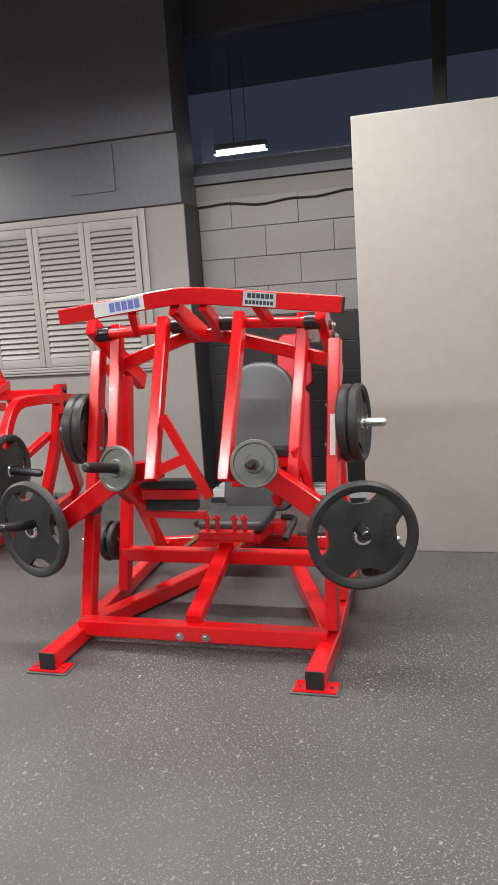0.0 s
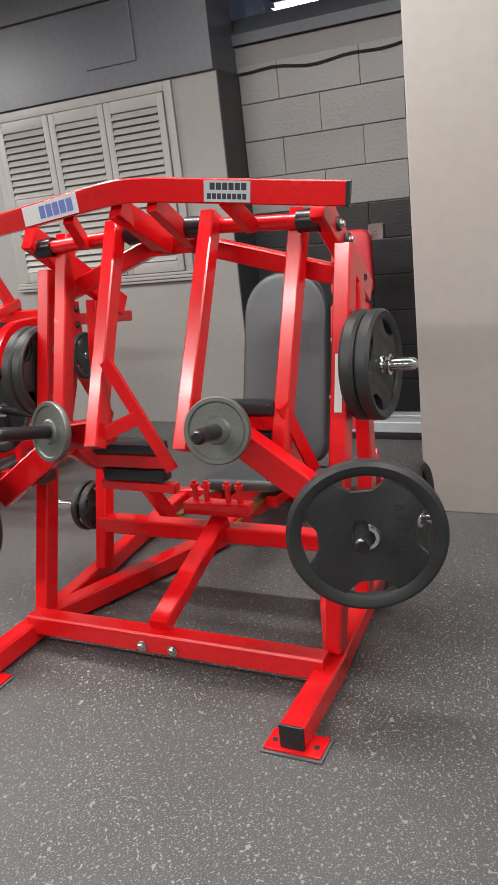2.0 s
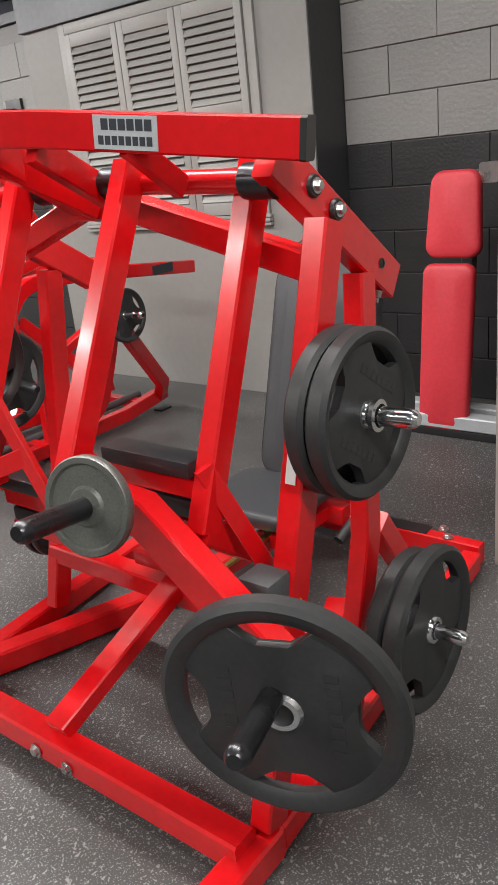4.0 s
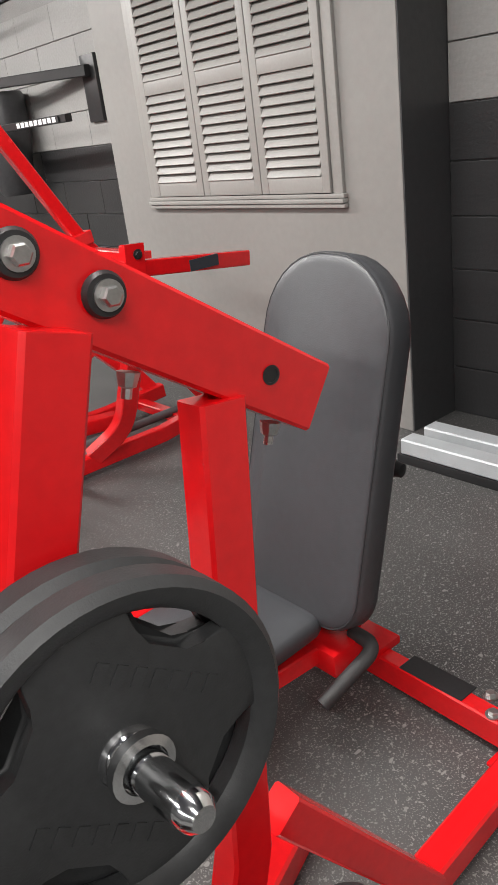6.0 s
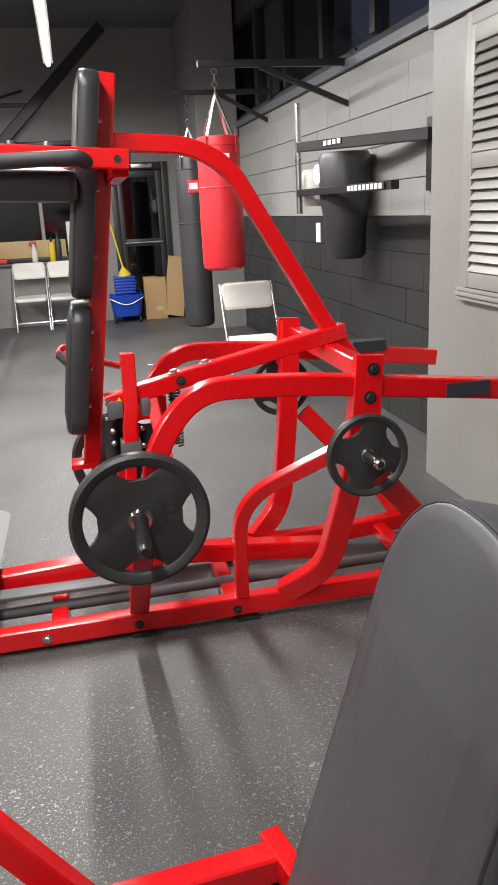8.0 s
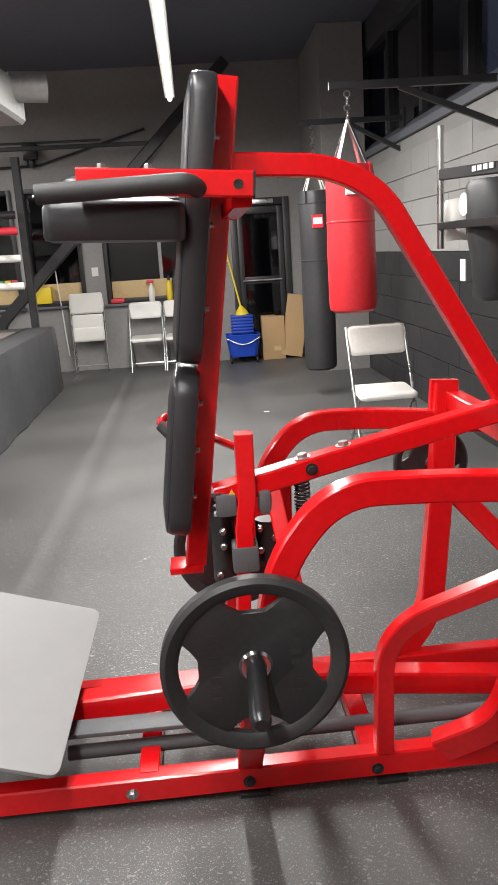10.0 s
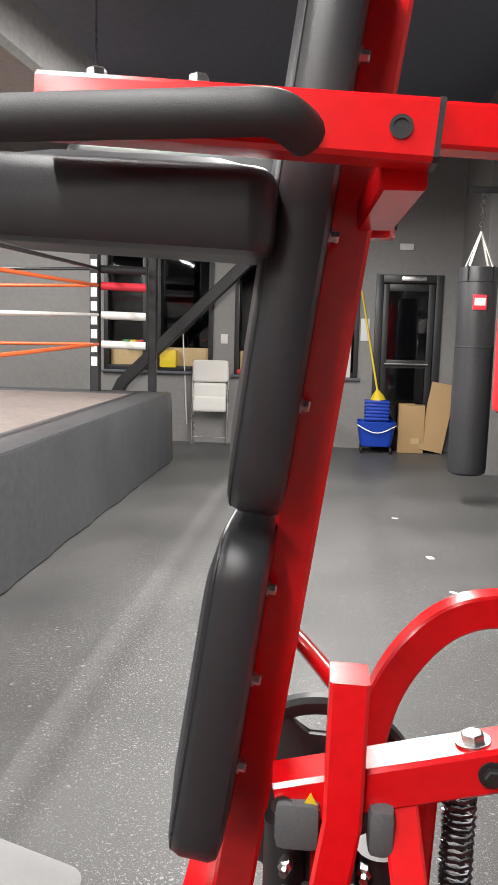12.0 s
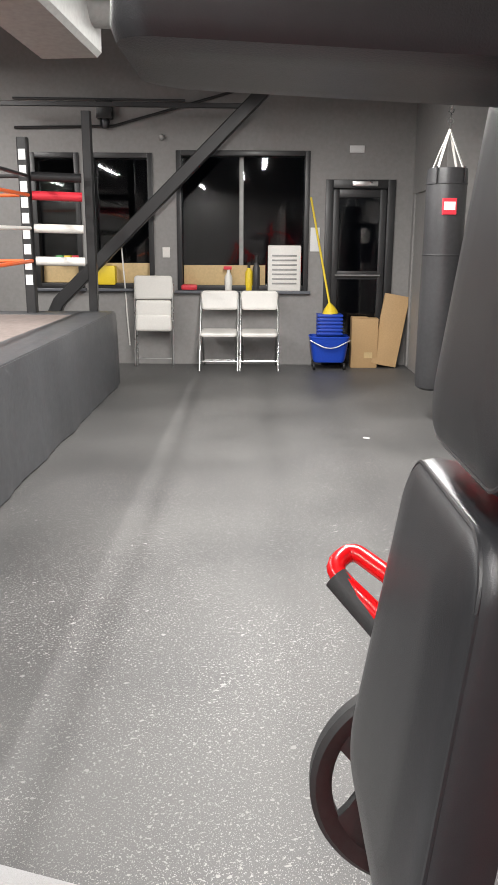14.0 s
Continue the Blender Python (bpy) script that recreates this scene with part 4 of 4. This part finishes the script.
    weight_plate((Xf(-0.29), -0.973, 0.705), (sg, 0.0, 0.03), 0.283, 0.032, "small black rubber plate on the squat machine", 30)

# ---- wall bench with red pads ----


def red_bench():
    t = thing("wall_bench", "red padded upright bench on a pale steel base", "bench")
    lean = Vector((0, 0.12, 1)).normalized()
    m = Vector((1.12, -0.12, 0))
    part("head_pad", pad_mesh(0.26, 0.40, 0.06, 0.06, basis((1.17, -0.12, 1.06), (1, 0, 0), lean), 0, 0.18), DARKRED, t)
    part("back_pad", pad_mesh(0.26, 0.82, 0.06, 0.05, basis((1.155, -0.20, 0.43), (1, 0, 0), lean), 0, -0.02), DARKRED, t)
    part("post", tube([(1.16, -0.10, 0.02), (1.20, 0.02, 1.25)], 0.06, 0.06, (1, 0, 0)), GREYPL, t)
    part("top_arm", tube([(1.20, -0.05, 1.22), (1.32, -0.09, 1.24)], 0.05, 0.05), GREYPL, t)
    part("top_plate", tube([(1.32, -0.12, 1.24), (1.32, -0.06, 1.24)], 0.09, 0.09), STEEL, t)
    for y in (-0.26, -0.10):
        part("base_rail", tube([(0.50, y, 0.075), (1.75, y, 0.075)], 0.09, 0.07), STICKER, t, "pale grey steel rail")
    part("base_plate", boxed((0.48, -0.31, 0.0), (1.75, -0.05, 0.04), 0.004), BLACKPAINT, t)
    return t


red_bench()

# ---- boxing side ----


def heavy_bag(at, r, h, mat, label, top, tag=False):
    x, y, z = at
    t = thing("heavy_bag", label, "punching bag", "hanging bags")
    part("body", lathe([(0.01, 0), (r * 0.8, 0.0), (r * 0.96, 0.02), (r, 0.06), (r * 1.01, h * 0.4), (r * 0.98, h * 0.75), (r * 0.985, h - 0.04), (r * 0.95, h), (r * 0.85, h + 0.004), (0.01, h - 0.01)],
                       (x, y, z), (0, 0, 1), 36), mat, t)
    for k in (0.62, 0.93):
        part("seam", lathe([(r * 0.99, 0), (r * 1.012, 0.004), (r * 1.012, 0.012), (r * 0.99, 0.016)], (x, y, z + h * k), (0, 0, 1), 36, None, True), mat, t)
    ring_z = z + h + 0.30
    for k in range(4):
        a = radians(45 + 90 * k)
        p, q = Vector((x + r * 0.9 * math.cos(a), y + r * 0.9 * math.sin(a), z + h - 0.02)), Vector((x, y, ring_z))
        part("strap", tube([p, q], 0.022, 0.008), STEEL if tag else WHITE, t)
        part("strap_tab", tube([p + Vector((0.008 * math.cos(a), 0.008 * math.sin(a), 0.03)), p + Vector((0.008 * math.cos(a), 0.008 * math.sin(a), -0.10))], 0.045, 0.008), mat, t)
    n = max(3, int((top - ring_z) / 0.035))
    for k in range(n):
        c = Vector((x, y, ring_z + (k + 0.5) * (top - ring_z) / n))
        part("chain_link", lathe([(0.016, -0.004), (0.024, -0.004), (0.024, 0.004), (0.016, 0.004)], c, (1, 0, 0) if k % 2 else (0, 1, 0), 12, None, True), STEEL, t)
    part("label_patch", boxed((x + r * 0.9, y - 0.06, z + h * 0.80), (x + r * 1.03, y + 0.05, z + h * 0.87), 0.002), REDSLEEVE if not tag else PAPER, t, smooth=False)
    part("label_patch", boxed((x + r * 1.03, y - 0.05, z + h * 0.82), (x + r * 1.035, y + 0.04, z + h * 0.855), 0), PAPER, t, smooth=False)
    # bracket
    b = thing("bag_bracket", "black steel wall bracket for a hanging bag", "bracket", "bag brackets")
    part("arm", tube([(x, WALLY + 0.05, top + 0.03), (x, y - 0.12, top + 0.03)], 0.05, 0.05), BLACKPAINT, b)
    part("strut", tube([(x, WALLY + 0.05, top - 0.28), (x, y + 0.35, top + 0.01)], 0.04, 0.04), BLACKPAINT, b)
    part("wall_plate", boxed((x - 0.06, WALLY + 0.035, top - 0.34), (x + 0.06, WALLY + 0.06, top + 0.12), 0.004), BLACKPAINT, b)


heavy_bag((-4.1, -0.71, 1.06), 0.165, 0.97, BAGRED, "red leather heavy bag hanging from a chain", 2.50, True)
heavy_bag((-6.7, -0.54, 0.27), 0.165, 1.78, BAGBLACK, "long black leather heavy bag hanging from a chain", 2.66)


def wall_bag():
    t = thing("wall_bag_rig", "black uppercut bag on a swing-out wall rig", "punching bag")
    part("wall_plate", boxed((-2.62, WALLY - 0.03, 1.56), (-2.44, WALLY, 1.98), 0.006), BLACKPAINT, t)
    part("upper_arm", tube([(-2.5, 0.27, 1.88), (-4.0, -0.10, 1.93)], 0.06, 0.07), BLACKPAINT, t)
    part("lower_arm", tube([(-2.35, -0.02, 1.60), (-4.0, -0.11, 1.60)], 0.05, 0.05), BLACKPAINT, t)
    part("swing_post", rod([(-4.02, -0.11, 1.45), (-4.02, -0.11, 2.24)], 0.024), STEEL, t, "steel swing post")
    for a, b, y0, k, z in ((-3.62, -3.38, -0.10, 0.247, 1.925), (-2.98, -2.42, -0.11, 0.0545, 1.60)):
        m = basis((a, y0 + (a + 4) * k - 0.0325, z), (1, k, 0), (0, 0, 1))
        strip = part("label_patch", boxed((0, -0.02, 0), (b - a, 0.02, 0.003), 0, m), PLASTIC, t, "black strip with white lettering bars", smooth=False)
        n = int((b - a) / 0.06)
        for i in range(n):
            part("mark", boxed((i * 0.06 + 0.006, -0.016, 0.003), (i * 0.06 + 0.048, 0.016, 0.004), 0, m), PAPER, strip, smooth=False)
    part("bag", lathe([(0.01, 0), (0.12, 0), (0.145, 0.03), (0.155, 0.25), (0.185, 0.42), (0.19, 0.70), (0.17, 0.74), (0.01, 0.75)], (-3.60, 0.115, 1.12), (0, 0, 1), 28), BAGBLACK, t, "black tapered bag")
    part("white_cap", lathe([(0.01, 0), (0.09, 0.0), (0.11, 0.04), (0.11, 0.22), (0.08, 0.27), (0.01, 0.28)], (-4.08, 0.03, 1.50), (0, 0, 1), 22), WHITE, t, "white target pad")
    part("emblem", lathe([(0.07, 0), (0.07, 0.004), (0.001, 0.004)], (-3.66, -0.072, 1.72), (0.1, -1, 0), 24), PAPER, t, "white round emblem")
    part("tag", boxed((-3.80, -0.05, 1.24), (-3.70, -0.044, 1.38), 0), PAPER, t, smooth=False)


wall_bag()


def folding_chair(at, turn, label, flat=False):
    t = thing("folding_chair", label, "chair", "white folding chairs")
    m = pose(*at, 0, 0, turn)
    if flat:
        part("backrest", pad_mesh(0.46, 0.28, 0.022, 0.04, m @ basis((0, 0.05, 0.95), (1, 0, 0), (0, 0.05, 1)), 0, 0, 0.0), WHITE, t)
        for k in range(2):
            part("seat", pad_mesh(0.43, 0.20, 0.025, 0.03, m @ basis((0, 0.03 - 0.02 * k, 0.70 - 0.17 * k), (1, 0, 0), (0, 0.05, 1)), 0, 0, 0.0), WHITE, t)
        for x in (-0.23, 0.23):
            part("leg", rod([m @ Vector((x, 0.08, 1.0)), m @ Vector((x, -0.02, 0.0))], 0.012, 10), STEEL, t)
            part("leg", rod([m @ Vector((x * 0.9, 0.05, 0.75)), m @ Vector((x * 0.95, 0.06, 0.0))], 0.012, 10), STEEL, t)
        part("stretcher", rod([m @ Vector((-0.23, -0.01, 0.1)), m @ Vector((0.23, -0.01, 0.1))], 0.008, 8), STEEL, t)
        return t
    part("backrest", pad_mesh(0.45, 0.23, 0.02, 0.05, m @ basis((0, 0.20, 0.80), (1, 0, 0), (0, 0.20, 1)), 0.01, 0, 0.0), WHITE, t)
    part("seat", pad_mesh(0.43, 0.40, 0.048, 0.05, m @ basis((0, -0.02, 0.41), (1, 0, 0), (0, 1, 0.05)), 0, 0, 0.0), WHITE, t)
    for x in (-0.225, 0.225):
        part("front_leg", rod([m @ Vector((x, 0.24, 0.90)), m @ Vector((x, -0.24, 0.0))], 0.012, 10), STEEL, t)
        part("rear_leg", rod([m @ Vector((x * 0.9, -0.12, 0.43)), m @ Vector((x * 0.9, 0.26, 0.0))], 0.012, 10), STEEL, t)
    for y, z in ((-0.18, 0.11), (0.20, 0.07)):
        part("stretcher", rod([m @ Vector((-0.22, y, z)), m @ Vector((0.22, y, z))], 0.008, 8), STEEL, t)
    return t


folding_chair((-4.35, -0.45, 0), 90, "white plastic folding chair standing open by the wall")
folding_chair((-9.50, -2.50, 0), 90, "white plastic folding chair against the far wall")
folding_chair((-9.50, -2.02, 0), 90, "white plastic folding chair against the far wall")
folding_chair((-9.62, -3.30, 0), 90, "folded white chairs stacked upright under the window", True)


def mop_bucket():
    t = thing("mop_bucket", "blue plastic mop bucket on castors", "bucket")
    x, y = -9.55, -1.18
    bm = bmesh.new()
    loft(bm, [[Vector((x + a * s, y + b * s, z)) for a, b in round_rect(0.34, 0.46, 0.07)] for z, s in ((0.09, 0.78), (0.12, 0.84), (0.36, 1.0), (0.39, 1.05), (0.40, 1.0), (0.15, 0.8))])
    part("tub", bm, BLUE, t)
    part("handle", rod(curve_pts([(x + 0.18, y - 0.24, 0.36), (x + 0.22, y, 0.24), (x + 0.18, y + 0.24, 0.36)], 6, 0.2), 0.008, 8), STEEL, t)
    for k in range(6):
        z = 0.42 + k * 0.042
        part("wringer_slat", boxed((x - 0.12, y - 0.15, z), (x + 0.13, y + 0.15, z + 0.026), 0.004), BLUE, t)
    part("wringer_body", boxed((x - 0.10, y - 0.13, 0.40), (x + 0.11, y + 0.13, 0.66), 0.01), BLUE, t)
    for a in (-0.13, 0.13):
        for b in (-0.18, 0.18):
            part("castor", lathe([(0.001, -0.012), (0.04, -0.012), (0.045, 0), (0.04, 0.012), (0.001, 0.012)], (x + a, y + b, 0.045), (0, 1, 0), 16), PLASTIC, t)
    h = thing("broom", "yellow broom leaning in the mop bucket", "broom")
    part("head", lathe([(0.10, 0), (0.07, 0.06), (0.03, 0.11), (0.012, 0.13)], (x, y + 0.01, 0.66), (0, -0.1, 1), 14), YELLOW, h)
    part("handle", rod([(x, y, 0.76), (x - 0.2, y - 0.24, 2.0)], 0.013, 10), YELLOW, h)


mop_bucket()
c1 = thing("cardboard_box", "closed brown cardboard box on the floor", "box")
part("carton", boxed((-9.78, -0.90, 0), (-9.60, -0.58, 0.60), 0.006), CARD, c1)
part("flap", boxed((-9.785, -0.895, 0.602), (-9.62, -0.70, 0.612), 0.002, None), CARD, c1)
part("print", boxed((-9.598, -0.74, 0.12), (-9.5965, -0.64, 0.19), 0), PINE, c1, smooth=False)
lone("cardboard_sheet", boxed((-0.03, -0.15, 0), (0.03, 0.15, 0.86), 0.004, pose(-9.62, -0.50, 0.03, -10, -6, 0)), CARD, "tall flat cardboard carton leaning by the door", "box")

# ring


def ring():
    t = thing("boxing_ring", "raised boxing ring with charcoal vinyl apron", "boxing ring")
    x0, x1, y0, y1, h = -8.35, -2.6, -8.9, -3.55, 0.76
    part("deck", boxed((x0, y0, 0.02), (x1, y1 - 0.03, h - 0.02)), BLACKPAINT, t, smooth=False)
    part("canvas", boxed((x0 + 0.35, y0, h - 0.02), (x1, y1 - 0.35, h + 0.004), 0.003), CANVAS, t, "worn brown ring canvas")
    for lo, hi in (((x0 - 0.02, y1 - 0.36), (x1, y1 + 0.0)), ((x0 - 0.02, y0), (x0 + 0.36, y1 - 0.36))):
        part("edge_pad", boxed((lo[0], lo[1], h - 0.02), (hi[0], hi[1], h + 0.01), 0.012), APRON, t)

    def skirt(p, q):
        p, q = Vector(p), Vector(q)
        d = q - p
        n = 90
        nrm = Vector((-d.y, d.x, 0)).normalized()
        bm = bmesh.new()
        rows = []
        for k, z in enumerate((h + 0.002, h - 0.1, 0.45, 0.2, 0.012)):
            row = []
            for i in range(n + 1):
                u = i / n
                w = noise.noise(Vector((u * d.length * 1.7, z * 0.5, 3.1 + p.x))) * 0.035 + noise.noise(Vector((u * d.length * 6, z * 0.4, 9.0))) * 0.010
                row.append(bm.verts.new(p + d * u + nrm * (0.012 + w * (k / 4) ** 0.7 + 0.03 * k / 4) + Vector((0, 0, z))))
            rows.append(row)
        for a, b in zip(rows, rows[1:]):
            for i in range(n):
                bm.faces.new((a[i], a[i + 1], b[i + 1], b[i]))
        g = bmesh.ops.extrude_face_region(bm, geom=bm.faces[:])
        for v in g["geom"]:
            if isinstance(v, bmesh.types.BMVert):
                v.co -= nrm * 0.004
        return bm
    part("skirt", skirt((x0, y1, 0), (x1, y1, 0)), APRON, t, "wrinkled charcoal vinyl skirt")
    part("skirt", skirt((x0, y0, 0), (x0, y1, 0)), APRON, t, "wrinkled charcoal vinyl skirt")
    # corner posts
    part("corner_post", tube([(-8.2, -4.36, h - 0.01), (-8.2, -4.36, 2.46)], 0.10, 0.10, (1, 0, 0)), BLACKPAINT, t)
    for k in range(9):
        part("post_mark", boxed((-8.149, -4.395, 1.05 + k * 0.15), (-8.146, -4.325, 1.05 + k * 0.15 + 0.10), 0), PAPER, t, smooth=False)
    for z, mat, sleeve in ((2.10, BLACKPAINT, BLACKPAINT), (1.92, ORANGE, REDSLEEVE), (1.605, WHITEROPE, WHITEROPE), (1.285, ORANGE, WHITEROPE)):
        part("rope", rod([(-8.15, -4.32, z), (-5.4, -4.24, z - 0.04), (-2.75, -4.3, z)], 0.018, 10), mat, t)
        part("rope", rod([(-8.2, -4.40, z), (-8.15, -6.5, z - 0.03), (-8.2, -8.7, z)], 0.018, 10), mat, t)
        part("rope_sleeve", rod([(-8.22, -4.30, z), (-8.30, -3.82, z - 0.01)], 0.045, 14), sleeve, t)
    part("near_corner_post", tube([(-2.75, -4.36, h - 0.01), (-2.75, -4.36, 2.46)], 0.10, 0.10, (1, 0, 0)), BLACKPAINT, t)
    return t


ring()
f = thing("steel_frame", "black steel rig post with diagonal brace", "steel frame")
part("post", tube([(-8.52, -3.79, 0.0), (-8.52, -3.79, 2.75)], 0.09, 0.09, (1, 0, 0)), BLACKPAINT, f)
part("diagonal", tube([(-9.3, -4.75, 0.0), (-9.3, -4.35, 0.80), (-9.3, -1.2, 3.85)], 0.13, 0.14, (1, 0, 0)), BLACKPAINT, f)
part("beam", tube([(-9.3, -4.9, 2.95), (-9.3, -2.2, 2.93)], 0.05, 0.05), BLACKPAINT, f)
d = thing("air_duct", "grey sheet metal air duct below the ceiling", "duct")
part("trunk", tube([(1.0, -4.1, 3.25), (-5.9, -3.35, 2.85)], 0.45, 0.34), DUCT, d)
part("outlet", lathe([(0.12, 0), (0.12, 0.30), (0.10, 0.30), (0.10, 0.0)], (-5.7, -3.2, 2.95), (-0.3, 1, 0), 22, None, True), DUCT, d)
for k in range(4):
    part("seam", tube([(0.0 - 1.6 * k, -3.99 + 0.174 * k, 3.19 - 0.093 * k), (-0.03 - 1.6 * k, -3.987 + 0.174 * k, 3.188 - 0.093 * k)], 0.465, 0.355), DUCT, d)

for x, y, z in ((-5.2, -3.42, 3.0), (-2.5, -3.72, 3.1), (0.4, -4.03, 3.3)):
    part("hanger", rod([(x, y, z), (x, y, 3.95)], 0.008, 6), STEEL, d)

# conduits, sensor and cord on the far wall
lone("conduit", rod([(FARX + 0.03, -4.9, 2.77), (FARX + 0.03, -3.74, 2.79), (FARX + 0.03, -2.3, 3.18)], 0.016, 8), BLACKPAINT, "dark conduit pipe bent along the far wall", "pipe", "conduits")
lone("conduit", rod([(FARX + 0.03, -4.9, 3.09), (FARX + 0.03, -2.9, 3.07)], 0.014, 8), DARKWALL, "dark conduit pipe bent along the far wall", "pipe", "conduits")
hb = thing("junction_box", "dark metal junction box on the far wall", "junction box")
part("case", boxed((FARX, -3.92, 2.86), (FARX + 0.14, -3.74, 3.06), 0.012), BLACKPAINT, hb)
part("spout", lathe([(0.05, 0), (0.06, 0.03), (0.04, 0.10), (0.001, 0.10)], (FARX + 0.07, -3.83, 2.86), (0, 0, -1), 16), DARKSTEEL, hb)
lone("motion_sensor", lathe([(0.035, 0), (0.035, 0.04), (0.02, 0.055), (0.001, 0.056)], (FARX, -3.18, 2.67), (1, 0, 0), 16), DUCT, "small grey sensor above the windows", "sensor")
cord = [(FARX + 0.03 + 0.01 * math.sin(k), -3.69 + 0.06 * k / 11, 1.41 - 1.18 * k / 11) for k in range(12)]
lone("hanging_cord", rod(cord, 0.009, 8), WHITE, "white cord hanging below the window", "cord")
for yy, mat, word in ((-4.50, GREEN, "green"), (-4.40, YELLOW, "yellow"), (-4.30, REDSLEEVE, "red")):
    lone("sill_box", boxed((FARX - 0.07, yy, 1.232), (FARX + 0.03, yy + 0.085, 1.32), 0.012), mat, "small %s plastic box on the window sill" % word, "box", "sill boxes")
for yy, hh, mat, word in ((-2.06, 0.42, BAGBLACK, "dark"), (-2.15, 0.34, YELLOW, "yellow")):
    b = thing("bottle", "tall %s bottle on the window sill" % word, "bottle", "sill bottles")
    part("body", lathe([(0.04, 0), (0.045, 0.01), (0.045, hh * 0.65), (0.018, hh * 0.8), (0.001, hh * 0.8)], (FARX - 0.0, yy, 0.91), (0, 0, 1), 18), mat, b)
    part("cap", lathe([(0.019, 0), (0.019, hh * 0.2), (0.001, hh * 0.2)], (FARX, yy, 0.91 + hh * 0.8), (0, 0, 1), 14), PLASTIC, b)

# sill clutter
lone("yellow_case", boxed((FARX - 0.09, -4.0, 0.97), (FARX + 0.05, -3.78, 1.20), 0.02), YELLOW, "small yellow case on the window sill", "case")
lone("red_cloth", boxed((FARX - 0.07, -2.98, 0.912), (FARX + 0.06, -2.78, 0.98), 0.03), DARKRED, "folded red cloth on the window sill", "cloth")
s = thing("spray_bottle", "white spray bottle on the window sill", "bottle")
part("body", lathe([(0.045, 0), (0.048, 0.02), (0.048, 0.16), (0.02, 0.22), (0.02, 0.25), (0.001, 0.25)], (FARX + 0.0, -2.40, 0.91), (0, 0, 1), 20), WHITE, s)
part("trigger", boxed((FARX - 0.02, -2.46, 1.16), (FARX + 0.02, -2.36, 1.20), 0.006), REDSLEEVE, s)
h = thing("portable_heater", "white slatted box heater on the sill", "heater")
part("case", boxed((FARX - 0.07, -1.92, 0.91), (FARX + 0.055, -1.52, 1.45), 0.015), WHITE, h)
for k in range(7):
    part("slat", boxed((FARX + 0.055, -1.87, 0.99 + k * 0.055), (FARX + 0.062, -1.57, 1.01 + k * 0.055), 0.002), DUCT, h)
lone("floor_tag", boxed((-0.03, -0.02, 0), (0.03, 0.02, 0.003), 0, pose(-4.9, -1.05, 0, 0, 0, 20)), PAPER, "scrap of white paper on the floor", "paper scrap", "paper scraps")
for x, y, r in ((-4.2, -1.0, 50), (0.95, -2.0, 10), (-6.0, -1.2, 70)):
    lone("floor_tag", boxed((-0.025, -0.012, 0), (0.025, 0.012, 0.003), 0, pose(x, y, 0, 0, 0, r)), PAPER, "scrap of white paper on the floor", "paper scrap", "paper scraps")
cable = [(x, WALLY - 0.012, 2.30 + 0.012 * math.sin(x * 5) + 0.01 * math.sin(x * 13)) for x in [0.34 + 0.08 * i for i in range(20)]]
lone("wall_cable", rod(cable, 0.009, 8), BLACKPAINT, "black cable strung along the block wall", "cable")

# ---- wall blocks, last ----
BL, BH, GAP = 0.55, 0.235, 0.006


def block_mesh(name, w, mat):
    return finish(boxed((0, 0, 0), (w - GAP * 0.6, 0.02, BH - GAP), 0.0035), name, mat, False)


MESHES = {}
random.seed(5)
for a, b in ((-9.84, BX0), (BX1 + 0.006, 5.24)):
    for row in range(10):
        z = row * BH + GAP / 2
        x = a - (BL / 2 if row % 2 else 0)
        while x < b:
            l, r = max(x, a), min(x + BL, b)
            if r - l > 0.05:
                key = (round(r - l, 3), z > 1.4)
                if key not in MESHES:
                    MESHES[key] = block_mesh("block", r - l, BLOCK_HI if z > 1.4 else BLOCK_LO)
                ob = new("block", MESHES[key])
                ob.parent = wall_n
                ob.location = (l + GAP / 2, WALLY - 0.004 + random.uniform(0, 0.004), z)
            x += BL
